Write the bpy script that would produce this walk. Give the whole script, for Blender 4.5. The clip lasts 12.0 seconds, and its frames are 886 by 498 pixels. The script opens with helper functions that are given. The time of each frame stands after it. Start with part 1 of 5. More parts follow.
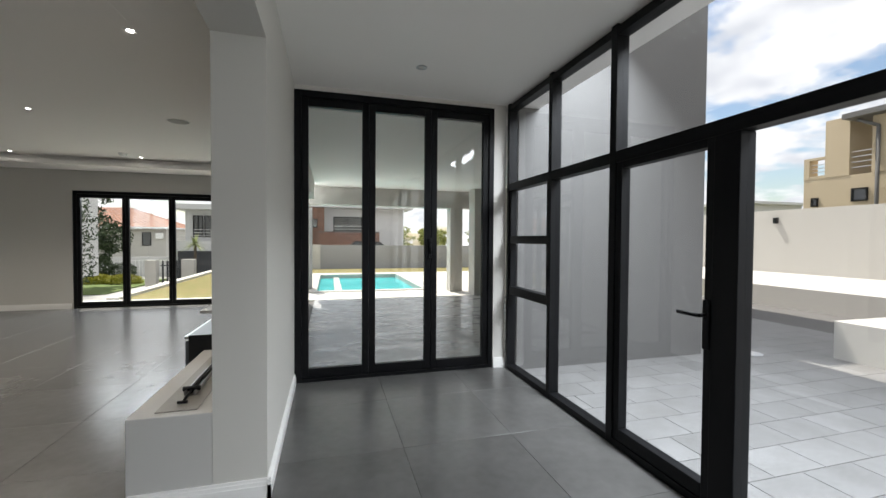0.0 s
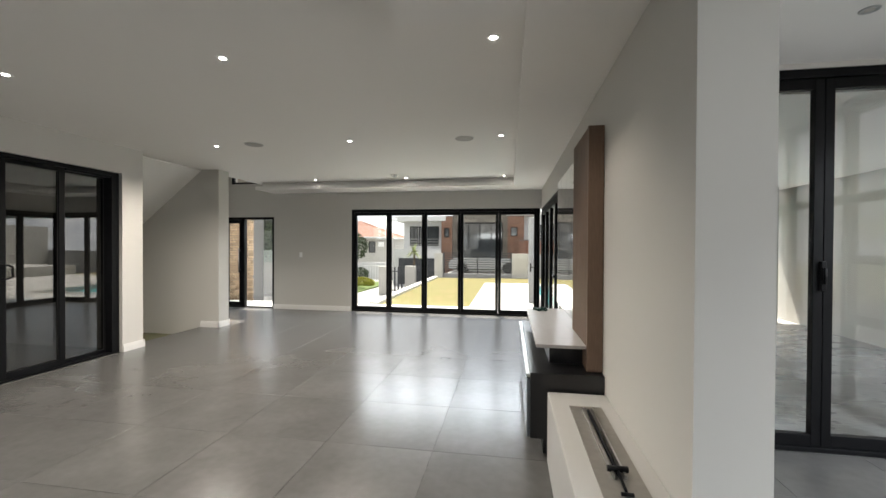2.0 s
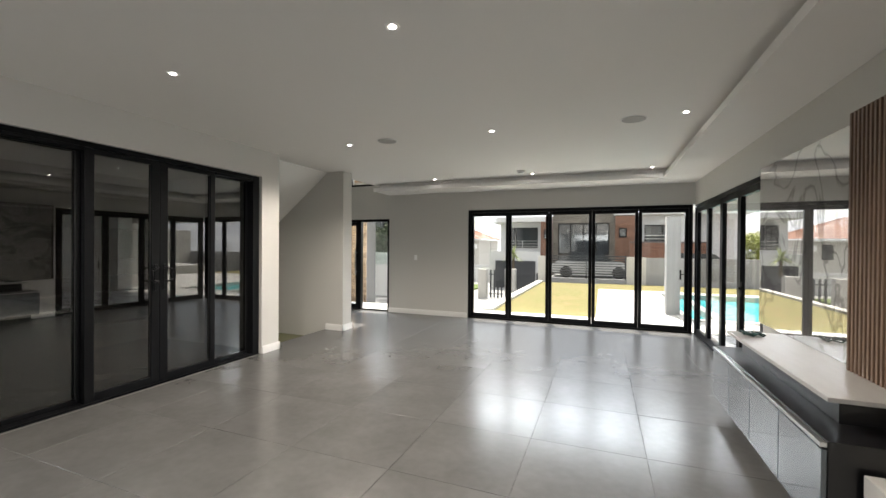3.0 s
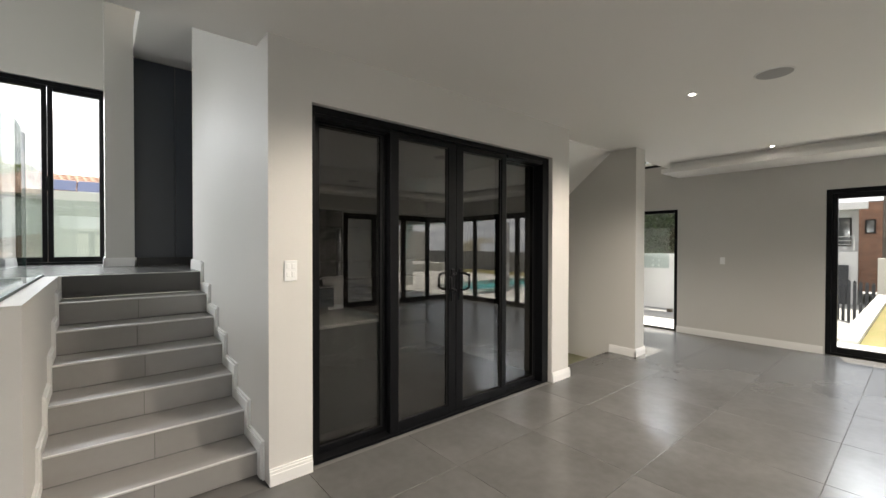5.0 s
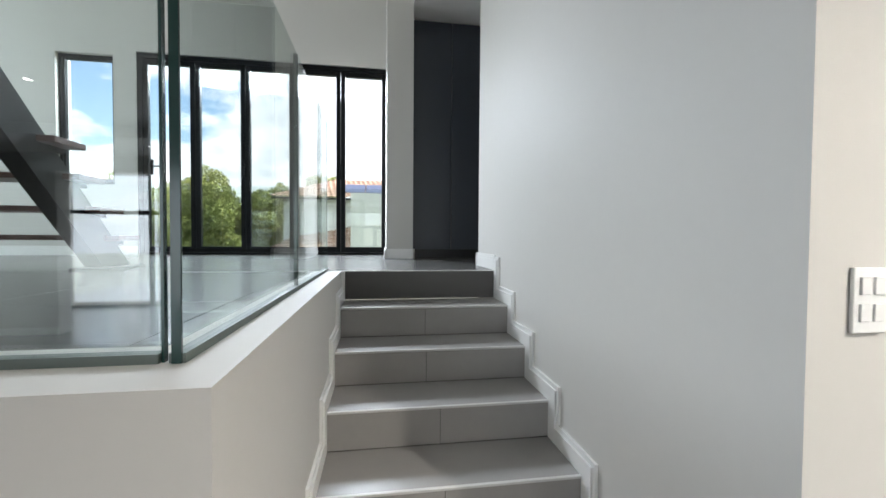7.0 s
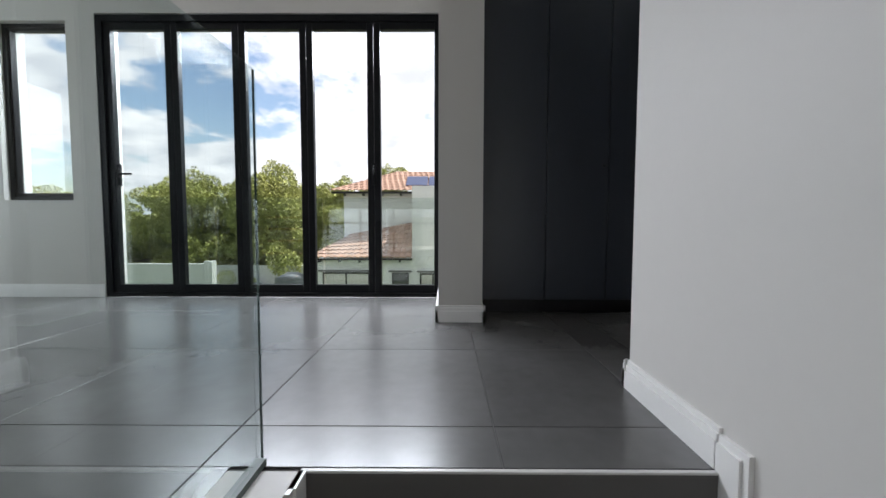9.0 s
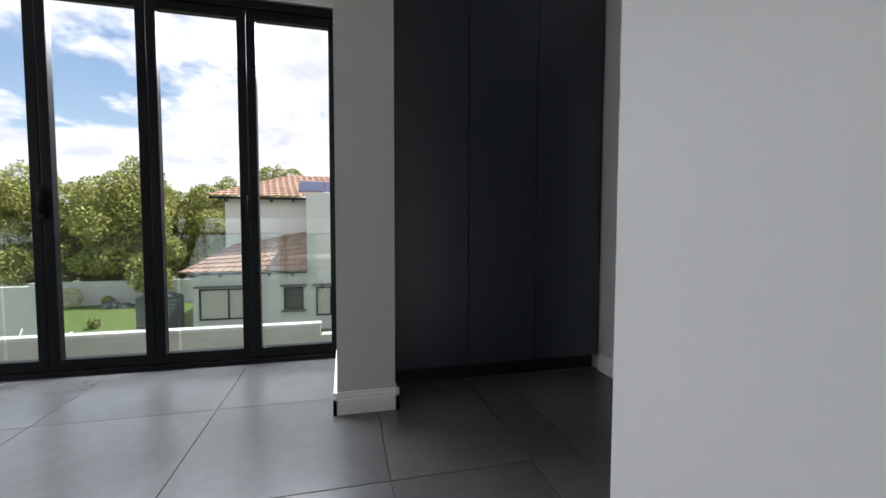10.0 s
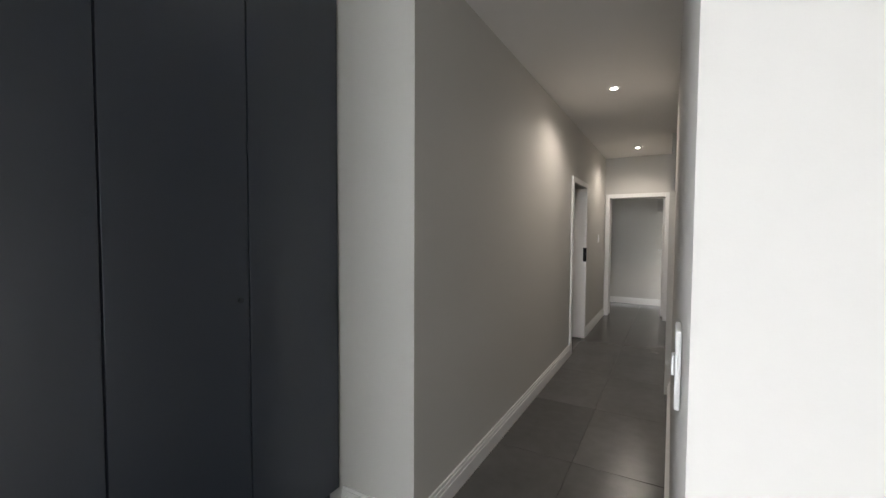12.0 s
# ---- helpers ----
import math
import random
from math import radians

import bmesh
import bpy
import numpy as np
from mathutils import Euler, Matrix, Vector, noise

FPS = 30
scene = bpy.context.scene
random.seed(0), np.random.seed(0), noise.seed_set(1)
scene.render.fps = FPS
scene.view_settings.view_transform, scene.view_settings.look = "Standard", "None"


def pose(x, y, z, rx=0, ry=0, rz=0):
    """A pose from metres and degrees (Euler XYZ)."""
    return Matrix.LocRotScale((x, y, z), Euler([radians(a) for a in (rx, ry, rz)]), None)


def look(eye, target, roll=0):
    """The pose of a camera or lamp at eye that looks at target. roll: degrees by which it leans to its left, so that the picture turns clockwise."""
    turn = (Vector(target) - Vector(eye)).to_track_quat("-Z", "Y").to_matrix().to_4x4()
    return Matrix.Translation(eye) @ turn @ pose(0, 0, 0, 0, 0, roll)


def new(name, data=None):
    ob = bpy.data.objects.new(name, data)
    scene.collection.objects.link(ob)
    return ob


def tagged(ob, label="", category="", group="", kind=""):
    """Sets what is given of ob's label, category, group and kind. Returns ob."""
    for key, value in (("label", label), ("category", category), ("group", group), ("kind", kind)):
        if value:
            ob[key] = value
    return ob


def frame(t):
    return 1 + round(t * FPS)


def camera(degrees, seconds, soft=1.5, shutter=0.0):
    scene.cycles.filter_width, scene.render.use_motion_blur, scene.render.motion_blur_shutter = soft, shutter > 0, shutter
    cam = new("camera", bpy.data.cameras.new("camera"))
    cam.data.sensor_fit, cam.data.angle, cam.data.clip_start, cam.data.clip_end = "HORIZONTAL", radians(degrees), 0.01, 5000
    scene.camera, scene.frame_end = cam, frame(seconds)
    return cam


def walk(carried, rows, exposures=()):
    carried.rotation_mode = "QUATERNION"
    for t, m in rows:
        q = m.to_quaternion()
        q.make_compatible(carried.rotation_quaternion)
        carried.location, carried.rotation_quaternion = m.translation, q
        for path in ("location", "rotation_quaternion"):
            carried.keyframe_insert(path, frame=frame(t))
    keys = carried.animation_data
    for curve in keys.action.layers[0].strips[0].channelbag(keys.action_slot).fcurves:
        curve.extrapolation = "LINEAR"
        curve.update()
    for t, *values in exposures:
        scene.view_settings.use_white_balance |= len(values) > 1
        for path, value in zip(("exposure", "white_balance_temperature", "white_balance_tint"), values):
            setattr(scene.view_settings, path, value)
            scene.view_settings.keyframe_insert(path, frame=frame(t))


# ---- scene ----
cam = camera(94.8, 12.0)
PATH = [
    (0, (2.695, 3.236, 1.424), (3.235, 5.161, 1.379), 0.4),
    (0.5, (2.449, 3.426, 1.448), (2.723, 5.406, 1.395), 0.3),
    (1, (2.053, 3.609, 1.486), (2.11, 5.608, 1.467), 0.5),
    (1.5, (1.758, 3.774, 1.523), (1.619, 5.769, 1.499), 0.4),
    (2, (1.424, 3.997, 1.546), (1.102, 5.971, 1.527), 0.3),
    (2.5, (0.986, 4.213, 1.555), (0.464, 6.144, 1.542), 0.4),
    (4.5, (-0.791, 5.076, 1.58), (-2.132, 6.56, 1.558), 0.1),
    (5, (-1.28, 5.06, 1.566), (-2.808, 6.35, 1.543), 0.1),
    (5.5, (-1.775, 5.014, 1.573), (-3.467, 6.08, 1.54), 0.0),
    (6, (-2.27, 5.025, 1.573), (-4.101, 5.829, 1.54), -0.0),
    (6.5, (-2.767, 4.979, 1.556), (-4.69, 5.528, 1.512), 0.2),
    (7, (-3.307, 5.038, 1.511), (-5.282, 5.348, 1.458), 0.4),
    (9, (-5.182, 5.165, 1.917), (-7.178, 5.154, 1.801), 0.1),
    (9.5, (-5.486, 5.172, 2.045), (-7.476, 5.339, 1.935), 0.0),
    (10, (-5.778, 5.158, 2.213), (-7.717, 5.632, 2.110), 0.1),
    (10.5, (-6.099, 5.175, 2.345), (-7.919, 6.000, 2.248), 0.2),
    (11, (-6.377, 5.215, 2.465), (-7.962, 6.430, 2.364), 0.1),
    (11.5, (-6.602, 5.285, 2.520), (-7.885, 6.817, 2.443), 0.1),
    (12, (-6.777, 5.384, 2.590), (-7.755, 7.127, 2.504), 0.3),
]
walk(cam, [(t, look(eye, aim, roll)) for t, eye, aim, roll in PATH],
     exposures=((0.0, 1.4, 6600, 10), (1.5, 1.85, 6700, 10), (2.5, 2.0, 6600, 11), (4.5, 2.0, 6900, 11), (5.5, 2.1, 6700, 12), (7.0, 2.2, 6300, 10),
                (8.8, 1.62, 6450, 15), (9.5, 1.38, 6350, 15), (10.5, 1.47, 6350, 14), (11.5, 2.3, 6450, 14), (12.0, 2.75, 6700, 14)))

# ---- world and sun ----
SUN_DIR = Vector((-0.30, 0.954, 1.88)).normalized()
SUN_EL = math.asin(SUN_DIR.z)
SUN_AZ = math.atan2(SUN_DIR.x, SUN_DIR.y)


def nodes_of(tree):
    tree.nodes.clear()
    return tree.nodes, tree.links


def make_world():
    w = bpy.data.worlds.new("sky")
    scene.world = w
    w.use_nodes = True
    n, l = nodes_of(w.node_tree)
    out = n.new("ShaderNodeOutputWorld")
    bg = n.new("ShaderNodeBackground")
    bg.inputs[1].default_value = 0.07
    sky = n.new("ShaderNodeTexSky")
    sky.sky_type = "NISHITA"
    sky.sun_disc = False
    sky.sun_elevation = SUN_EL
    sky.sun_rotation = SUN_AZ
    sky.air_density = 1.2
    # broken cumulus over the blue, laid out on a plane high above
    tc = n.new("ShaderNodeTexCoord")
    sep = n.new("ShaderNodeSeparateXYZ")
    l.new(tc.outputs["Generated"], sep.inputs[0])
    up = n.new("ShaderNodeMath"); up.operation = "MAXIMUM"; up.inputs[1].default_value = 0.0
    l.new(sep.outputs["Z"], up.inputs[0])
    add = n.new("ShaderNodeMath"); add.operation = "ADD"; add.inputs[1].default_value = 0.25
    l.new(up.outputs[0], add.inputs[0])
    dx = n.new("ShaderNodeMath"); dx.operation = "DIVIDE"
    dy = n.new("ShaderNodeMath"); dy.operation = "DIVIDE"
    l.new(sep.outputs["X"], dx.inputs[0]); l.new(add.outputs[0], dx.inputs[1])
    l.new(sep.outputs["Y"], dy.inputs[0]); l.new(add.outputs[0], dy.inputs[1])
    com = n.new("ShaderNodeCombineXYZ")
    l.new(dx.outputs[0], com.inputs[0]); l.new(dy.outputs[0], com.inputs[1]); l.new(up.outputs[0], com.inputs[2])
    no = n.new("ShaderNodeTexNoise")
    no.inputs["Scale"].default_value = 1.7
    no.inputs["Detail"].default_value = 9.0
    no.inputs["Roughness"].default_value = 0.6
    l.new(com.outputs[0], no.inputs["Vector"])
    ramp = n.new("ShaderNodeValToRGB")
    ramp.color_ramp.elements[0].position = 0.385
    ramp.color_ramp.elements[1].position = 0.46
    l.new(no.outputs[0], ramp.inputs[0])
    white = n.new("ShaderNodeTexNoise")
    white.inputs["Scale"].default_value = 5.0
    white.inputs["Detail"].default_value = 4.0
    l.new(com.outputs[0], white.inputs["Vector"])
    shade = n.new("ShaderNodeValToRGB")
    shade.color_ramp.elements[0].position, shade.color_ramp.elements[0].color = 0.35, (5.2, 5.4, 5.8, 1)
    shade.color_ramp.elements[1].position, shade.color_ramp.elements[1].color = 0.65, (8.0, 8.0, 8.1, 1)
    l.new(white.outputs[0], shade.inputs[0])
    mix = n.new("ShaderNodeMix"); mix.data_type = "RGBA"
    l.new(ramp.outputs[0], mix.inputs[0])
    l.new(sky.outputs[0], mix.inputs[6]); l.new(shade.outputs[0], mix.inputs[7])
    l.new(mix.outputs[2], bg.inputs[0]); l.new(bg.outputs[0], out.inputs[0])


make_world()
sun = new("sun", bpy.data.lights.new("sun", "SUN"))
sun.data.energy = 3.3
sun.data.angle = radians(0.6)
sun.data.color = (1.0, 0.95, 0.87)
sun.matrix_world = look(SUN_DIR * 60, (0, 0, 0))


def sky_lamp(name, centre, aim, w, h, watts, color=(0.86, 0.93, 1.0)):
    """An area lamp in an opening or at its head, added to stand in for the light of the sky."""
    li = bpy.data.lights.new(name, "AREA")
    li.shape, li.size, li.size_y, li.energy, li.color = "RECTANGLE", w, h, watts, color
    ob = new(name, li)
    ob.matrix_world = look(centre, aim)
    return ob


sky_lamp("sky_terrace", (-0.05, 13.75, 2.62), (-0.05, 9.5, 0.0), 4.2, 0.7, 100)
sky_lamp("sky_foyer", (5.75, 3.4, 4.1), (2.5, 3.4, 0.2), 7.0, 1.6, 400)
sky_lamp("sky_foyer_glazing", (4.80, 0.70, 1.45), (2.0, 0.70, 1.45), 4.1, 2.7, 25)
# fills the added south window to brighten the landing's south-facing walls
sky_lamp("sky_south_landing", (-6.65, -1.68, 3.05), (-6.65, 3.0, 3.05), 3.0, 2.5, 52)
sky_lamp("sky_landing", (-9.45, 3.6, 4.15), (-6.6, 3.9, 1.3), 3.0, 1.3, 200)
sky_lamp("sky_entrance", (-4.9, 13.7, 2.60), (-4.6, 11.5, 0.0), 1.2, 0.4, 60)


def spot(x, y, z, watts, spread=108):
    li = bpy.data.lights.new("downlight_lamp", "SPOT")
    li.energy, li.spot_size, li.spot_blend = watts, radians(spread), 0.6
    li.shadow_soft_size = 0.04
    li.color = (1.0, 0.93, 0.83)
    ob = new("downlight_lamp", li)
    ob.matrix_world = Matrix.Translation((x, y, z))
    return ob


# ---- materials ----
def mat(name, color, rough=0.5, metal=0.0, spec=0.5, vary=0.0, vscale=2.0, grain=0.0, gscale=60.0, bump=0.0, bscale=200.0,
        color2=None, island=0.0, objrand=0.0, stretch=(1, 1, 1), coat=0.0, rvary=0.0, dist=0.002, detail=5.0):
    m = bpy.data.materials.new(name)
    m.use_nodes = True
    n, l = nodes_of(m.node_tree)
    out = n.new("ShaderNodeOutputMaterial")
    b = n.new("ShaderNodeBsdfPrincipled")
    l.new(b.outputs[0], out.inputs[0])
    c1 = (*color, 1)
    c2 = (*(color2 or [c * 0.8 for c in color]), 1)
    b.inputs["Base Color"].default_value = c1
    b.inputs["Roughness"].default_value = rough
    b.inputs["Metallic"].default_value = metal
    b.inputs["Specular IOR Level"].default_value = spec
    b.inputs["Coat Weight"].default_value = coat
    b.inputs["Coat Roughness"].default_value = 0.03
    tc = n.new("ShaderNodeTexCoord")
    mp = n.new("ShaderNodeMapping")
    mp.inputs["Scale"].default_value = stretch
    if objrand:
        geo = n.new("ShaderNodeNewGeometry")
        l.new(geo.outputs["Position"], mp.inputs[0])
        oi = n.new("ShaderNodeObjectInfo")
        sc = n.new("ShaderNodeMath"); sc.operation = "MULTIPLY"; sc.inputs[1].default_value = 40.0
        l.new(oi.outputs["Random"], sc.inputs[0])
        cb = n.new("ShaderNodeCombineXYZ")
        l.new(sc.outputs[0], cb.inputs[0]); l.new(sc.outputs[0], cb.inputs[1])
        l.new(cb.outputs[0], mp.inputs["Location"])
    else:
        geo = n.new("ShaderNodeNewGeometry")
        l.new(geo.outputs["Position"], mp.inputs[0])
    col = None
    if vary or grain:
        a = n.new("ShaderNodeTexNoise"); a.inputs["Scale"].default_value = vscale; a.inputs["Detail"].default_value = detail
        a.inputs["Roughness"].default_value = 0.6
        l.new(mp.outputs[0], a.inputs["Vector"])
        g = n.new("ShaderNodeTexNoise"); g.inputs["Scale"].default_value = gscale; g.inputs["Detail"].default_value = 3
        l.new(mp.outputs[0], g.inputs["Vector"])
        r1 = n.new("ShaderNodeMapRange"); r1.inputs[1].default_value = 0.2; r1.inputs[2].default_value = 0.8
        r1.inputs[3].default_value = 0.0; r1.inputs[4].default_value = vary
        l.new(a.outputs[0], r1.inputs[0])
        r2 = n.new("ShaderNodeMapRange"); r2.inputs[1].default_value = 0.3; r2.inputs[2].default_value = 0.7
        r2.inputs[3].default_value = 0.0; r2.inputs[4].default_value = grain
        l.new(g.outputs[0], r2.inputs[0])
        s = n.new("ShaderNodeMath"); s.operation = "ADD"; s.use_clamp = True
        l.new(r1.outputs[0], s.inputs[0]); l.new(r2.outputs[0], s.inputs[1])
        mx = n.new("ShaderNodeMix"); mx.data_type = "RGBA"
        mx.inputs[6].default_value, mx.inputs[7].default_value = c1, c2
        l.new(s.outputs[0], mx.inputs[0])
        col = mx.outputs[2]
        if rvary:
            rr = n.new("ShaderNodeMapRange"); rr.inputs[1].default_value = 0.3; rr.inputs[2].default_value = 0.7
            rr.inputs[3].default_value = rough - rvary; rr.inputs[4].default_value = rough + rvary
            l.new(a.outputs[0], rr.inputs[0]); l.new(rr.outputs[0], b.inputs["Roughness"])
    if island or objrand:
        if island:
            gi = n.new("ShaderNodeNewGeometry"); rnd = gi.outputs["Random Per Island"]; amt = island
        else:
            rnd = oi.outputs["Random"]; amt = objrand
        mr = n.new("ShaderNodeMapRange"); mr.inputs[3].default_value = 1 - amt; mr.inputs[4].default_value = 1 + amt * 0.5
        l.new(rnd, mr.inputs[0])
        mu = n.new("ShaderNodeMix"); mu.data_type = "RGBA"; mu.blend_type = "MULTIPLY"; mu.inputs[0].default_value = 1
        if col:
            l.new(col, mu.inputs[6])
        else:
            mu.inputs[6].default_value = c1
        cc = n.new("ShaderNodeCombineColor")
        for k in range(3):
            l.new(mr.outputs[0], cc.inputs[k])
        l.new(cc.outputs[0], mu.inputs[7])
        col = mu.outputs[2]
    if col:
        l.new(col, b.inputs["Base Color"])
    if bump:
        bn = n.new("ShaderNodeTexNoise"); bn.inputs["Scale"].default_value = bscale; bn.inputs["Detail"].default_value = 3
        l.new(mp.outputs[0], bn.inputs["Vector"])
        bp = n.new("ShaderNodeBump"); bp.inputs["Strength"].default_value = bump; bp.inputs["Distance"].default_value = dist
        l.new(bn.outputs[0], bp.inputs["Height"]); l.new(bp.outputs[0], b.inputs["Normal"])
    return m


def glass(name, tint, ior=1.5, rough=0.0, extra=0.0):
    m = bpy.data.materials.new(name)
    m.use_nodes = True
    n, l = nodes_of(m.node_tree)
    out = n.new("ShaderNodeOutputMaterial")
    tr = n.new("ShaderNodeBsdfTransparent"); tr.inputs[0].default_value = (*tint, 1)
    gl = n.new("ShaderNodeBsdfGlossy"); gl.inputs["Roughness"].default_value = rough
    lw = n.new("ShaderNodeLayerWeight"); lw.inputs[0].default_value = 0.5
    pw = n.new("ShaderNodeMath"); pw.operation = "POWER"; pw.inputs[1].default_value = 5.0
    fr = n.new("ShaderNodeMath"); fr.operation = "MULTIPLY_ADD"; fr.inputs[1].default_value = 0.55; fr.inputs[2].default_value = 0.042
    l.new(lw.outputs["Facing"], pw.inputs[0]); l.new(pw.outputs[0], fr.inputs[0])
    ad = n.new("ShaderNodeMath"); ad.operation = "ADD"; ad.inputs[1].default_value = extra; ad.use_clamp = True
    mx = n.new("ShaderNodeMixShader")
    l.new(fr.outputs[0], ad.inputs[0]); l.new(ad.outputs[0], mx.inputs[0])
    l.new(tr.outputs[0], mx.inputs[1]); l.new(gl.outputs[0], mx.inputs[2])
    l.new(mx.outputs[0], out.inputs[0])
    return m


def emit(name, color, strength):
    m = bpy.data.materials.new(name)
    m.use_nodes = True
    n, l = nodes_of(m.node_tree)
    out = n.new("ShaderNodeOutputMaterial")
    e = n.new("ShaderNodeEmission"); e.inputs[0].default_value = (*color, 1); e.inputs[1].default_value = strength
    l.new(e.outputs[0], out.inputs[0])
    return m


M_WALL = mat("wall_paint", (0.56, 0.545, 0.51), 0.55, spec=0.4, vary=0.10, vscale=0.9, grain=0.05, gscale=30, bump=0.06, bscale=260, color2=(0.50, 0.487, 0.457))
M_FWALL = mat("pale_wall_paint", (0.62, 0.60, 0.57), 0.6, spec=0.35, vary=0.1, vscale=0.9, grain=0.05, gscale=30, bump=0.06, bscale=260)
M_CEIL = mat("ceiling_paint", (0.84, 0.82, 0.79), 0.75, vary=0.1, vscale=0.7, color2=(0.81, 0.79, 0.76), bump=0.03, bscale=120)
M_TRIM = mat("white_trim_paint", (0.80, 0.79, 0.77), 0.35, vary=0.08, vscale=4)
M_BLACK = mat("black_aluminium", (0.004, 0.0042, 0.005), 0.42, spec=0.16, vary=0.3, vscale=8, color2=(0.006, 0.0063, 0.0072), bump=0.05, bscale=500)
M_TILE = mat("porcelain_floor_tile", (0.132, 0.130, 0.126), 0.25, spec=0.5, vary=1.0, vscale=1.3, grain=0.25, gscale=14, color2=(0.084, 0.082, 0.079),
             objrand=0.05, bump=0.02, bscale=300, detail=2.5)
M_GROUT = mat("tile_grout", (0.12, 0.115, 0.11), 0.85, grain=0.3, gscale=300)
M_RISER = mat("stair_tile", (0.33, 0.315, 0.30), 0.34, vary=0.6, vscale=2.2, grain=0.2, gscale=20, color2=(0.28, 0.268, 0.255), objrand=0.05, bump=0.03, bscale=60, detail=3)
M_NOSE = mat("stair_edge_trim", (0.62, 0.61, 0.59), 0.35)
M_GLASS = glass("clear_glass", (0.97, 0.98, 0.975))
M_CURT = glass("grey_glass", (0.93, 0.935, 0.94))
M_TINT = glass("tinted_glass", (0.40, 0.40, 0.39), extra=0.12)
M_BALU = glass("balustrade_glass", (0.925, 0.965, 0.955), extra=0.07)
M_EDGE = mat("glass_edge", (0.02, 0.05, 0.045), 0.15)
M_STEEL = mat("brushed_steel", (0.6, 0.6, 0.6), 0.3, metal=1.0)
M_CABG = mat("grey_green_cabinet", (0.11, 0.125, 0.12), 0.4)
M_CHAN = mat("channel_grey_green", (0.10, 0.125, 0.115), 0.5)
M_EDGEG = mat("ground_glass_edge", (0.05, 0.08, 0.07), 0.8, spec=0.2)
M_CUP = mat("charcoal_melamine", (0.026, 0.034, 0.050), 0.33, spec=0.8, vary=0.3, vscale=3, grain=0.15, gscale=90, color2=(0.024, 0.029, 0.039), stretch=(1, 1, 0.12))
M_SLAT = mat("walnut_slat", (0.20, 0.125, 0.082), 0.45, vary=0.5, vscale=3, grain=0.5, gscale=50, color2=(0.115, 0.072, 0.048), stretch=(3, 3, 0.25), objrand=0.12)
M_GLOSSBLK = mat("gloss_black_panel", (0.008, 0.008, 0.009), 0.28, spec=0.6)
M_GLOSSGREY = mat("gloss_grey_door", (0.10, 0.115, 0.13), 0.06, spec=0.7, coat=0.6)
M_SHELF = mat("ash_grey_shelf_top", (0.40, 0.385, 0.37), 0.3, vary=0.5, vscale=4, grain=0.3, gscale=40, color2=(0.30, 0.285, 0.27), stretch=(6, 1, 1))
M_PLINTH = mat("white_plaster_plinth", (0.50, 0.49, 0.47), 0.5, vary=0.12, vscale=3)
M_BURN = mat("burner_tray_steel", (0.36, 0.34, 0.31), 0.42, metal=0.6, vary=0.5, vscale=5, grain=0.4, gscale=30)
M_WHITEP = mat("white_plastic", (0.82, 0.82, 0.81), 0.3)
M_PAVE = mat("concrete_paver", (0.27, 0.268, 0.265), 0.6, vary=0.9, vscale=2.5, grain=0.4, gscale=40, color2=(0.17, 0.166, 0.16), objrand=0.10, bump=0.3, bscale=70)
M_PAVEW = mat("pale_paving", (0.50, 0.485, 0.46), 0.8, vary=0.5, vscale=2, grain=0.3, gscale=50, color2=(0.50, 0.48, 0.45), bump=0.2)
M_EXTW = mat("exterior_plaster", (0.50, 0.485, 0.455), 0.8, vary=0.35, vscale=0.8, grain=0.2, gscale=25, color2=(0.44, 0.425, 0.395), bump=0.2, bscale=90)
M_EXTG = mat("grey_exterior_plaster", (0.125, 0.122, 0.119), 0.8, vary=0.4, vscale=0.7, grain=0.2, gscale=25, color2=(0.110, 0.107, 0.104), bump=0.15, bscale=90)
M_EXTLG = mat("pale_grey_exterior_plaster", (0.30, 0.30, 0.305), 0.8, vary=0.3, vscale=0.8, grain=0.15, gscale=25, color2=(0.26, 0.26, 0.265), bump=0.15, bscale=90)
M_SCREED = mat("worn_screed", (0.46, 0.465, 0.47), 0.30, spec=0.6, vary=1.0, vscale=1.6, grain=0.6, gscale=7, color2=(0.30, 0.30, 0.305), bump=0.2, bscale=9, rvary=0.12, stretch=(1, 2.2, 1))
M_DRIVE = mat("driveway_paver", (0.34, 0.335, 0.325), 0.8, vary=0.5, vscale=2.5, grain=0.3, gscale=40, color2=(0.27, 0.265, 0.255), bump=0.2)
M_EXTWH = mat("white_exterior_plaster", (0.60, 0.60, 0.60), 0.8, vary=0.3, vscale=0.6, grain=0.15, gscale=20, color2=(0.54, 0.54, 0.54), bump=0.1)
M_BEIGE = mat("beige_exterior_plaster", (0.52, 0.43, 0.30), 0.8, vary=0.3, vscale=0.6, grain=0.15, gscale=20)
M_GRASS = mat("dry_lawn", (0.25, 0.165, 0.080), 0.95, vary=0.9, vscale=1.1, grain=0.8, gscale=7, color2=(0.15, 0.14, 0.04), bump=0.8, bscale=60, dist=0.02)
M_GREEN = mat("green_lawn", (0.13, 0.19, 0.045), 0.95, vary=0.8, vscale=2, grain=0.5, gscale=25, color2=(0.09, 0.13, 0.03), bump=0.8, bscale=60, dist=0.02)
M_GROUND = mat("bare_ground", (0.20, 0.18, 0.13), 0.95, vary=0.7, vscale=0.5, grain=0.4, gscale=8, color2=(0.11, 0.13, 0.05))
M_WATER = mat("pool_water", (0.04, 0.48, 0.52), 0.05, spec=0.6, vary=0.3, vscale=2, color2=(0.05, 0.50, 0.52), bump=0.2, bscale=6, dist=0.02)
M_COPING = mat("pool_coping", (0.42, 0.40, 0.37), 0.7, vary=0.4, vscale=3)
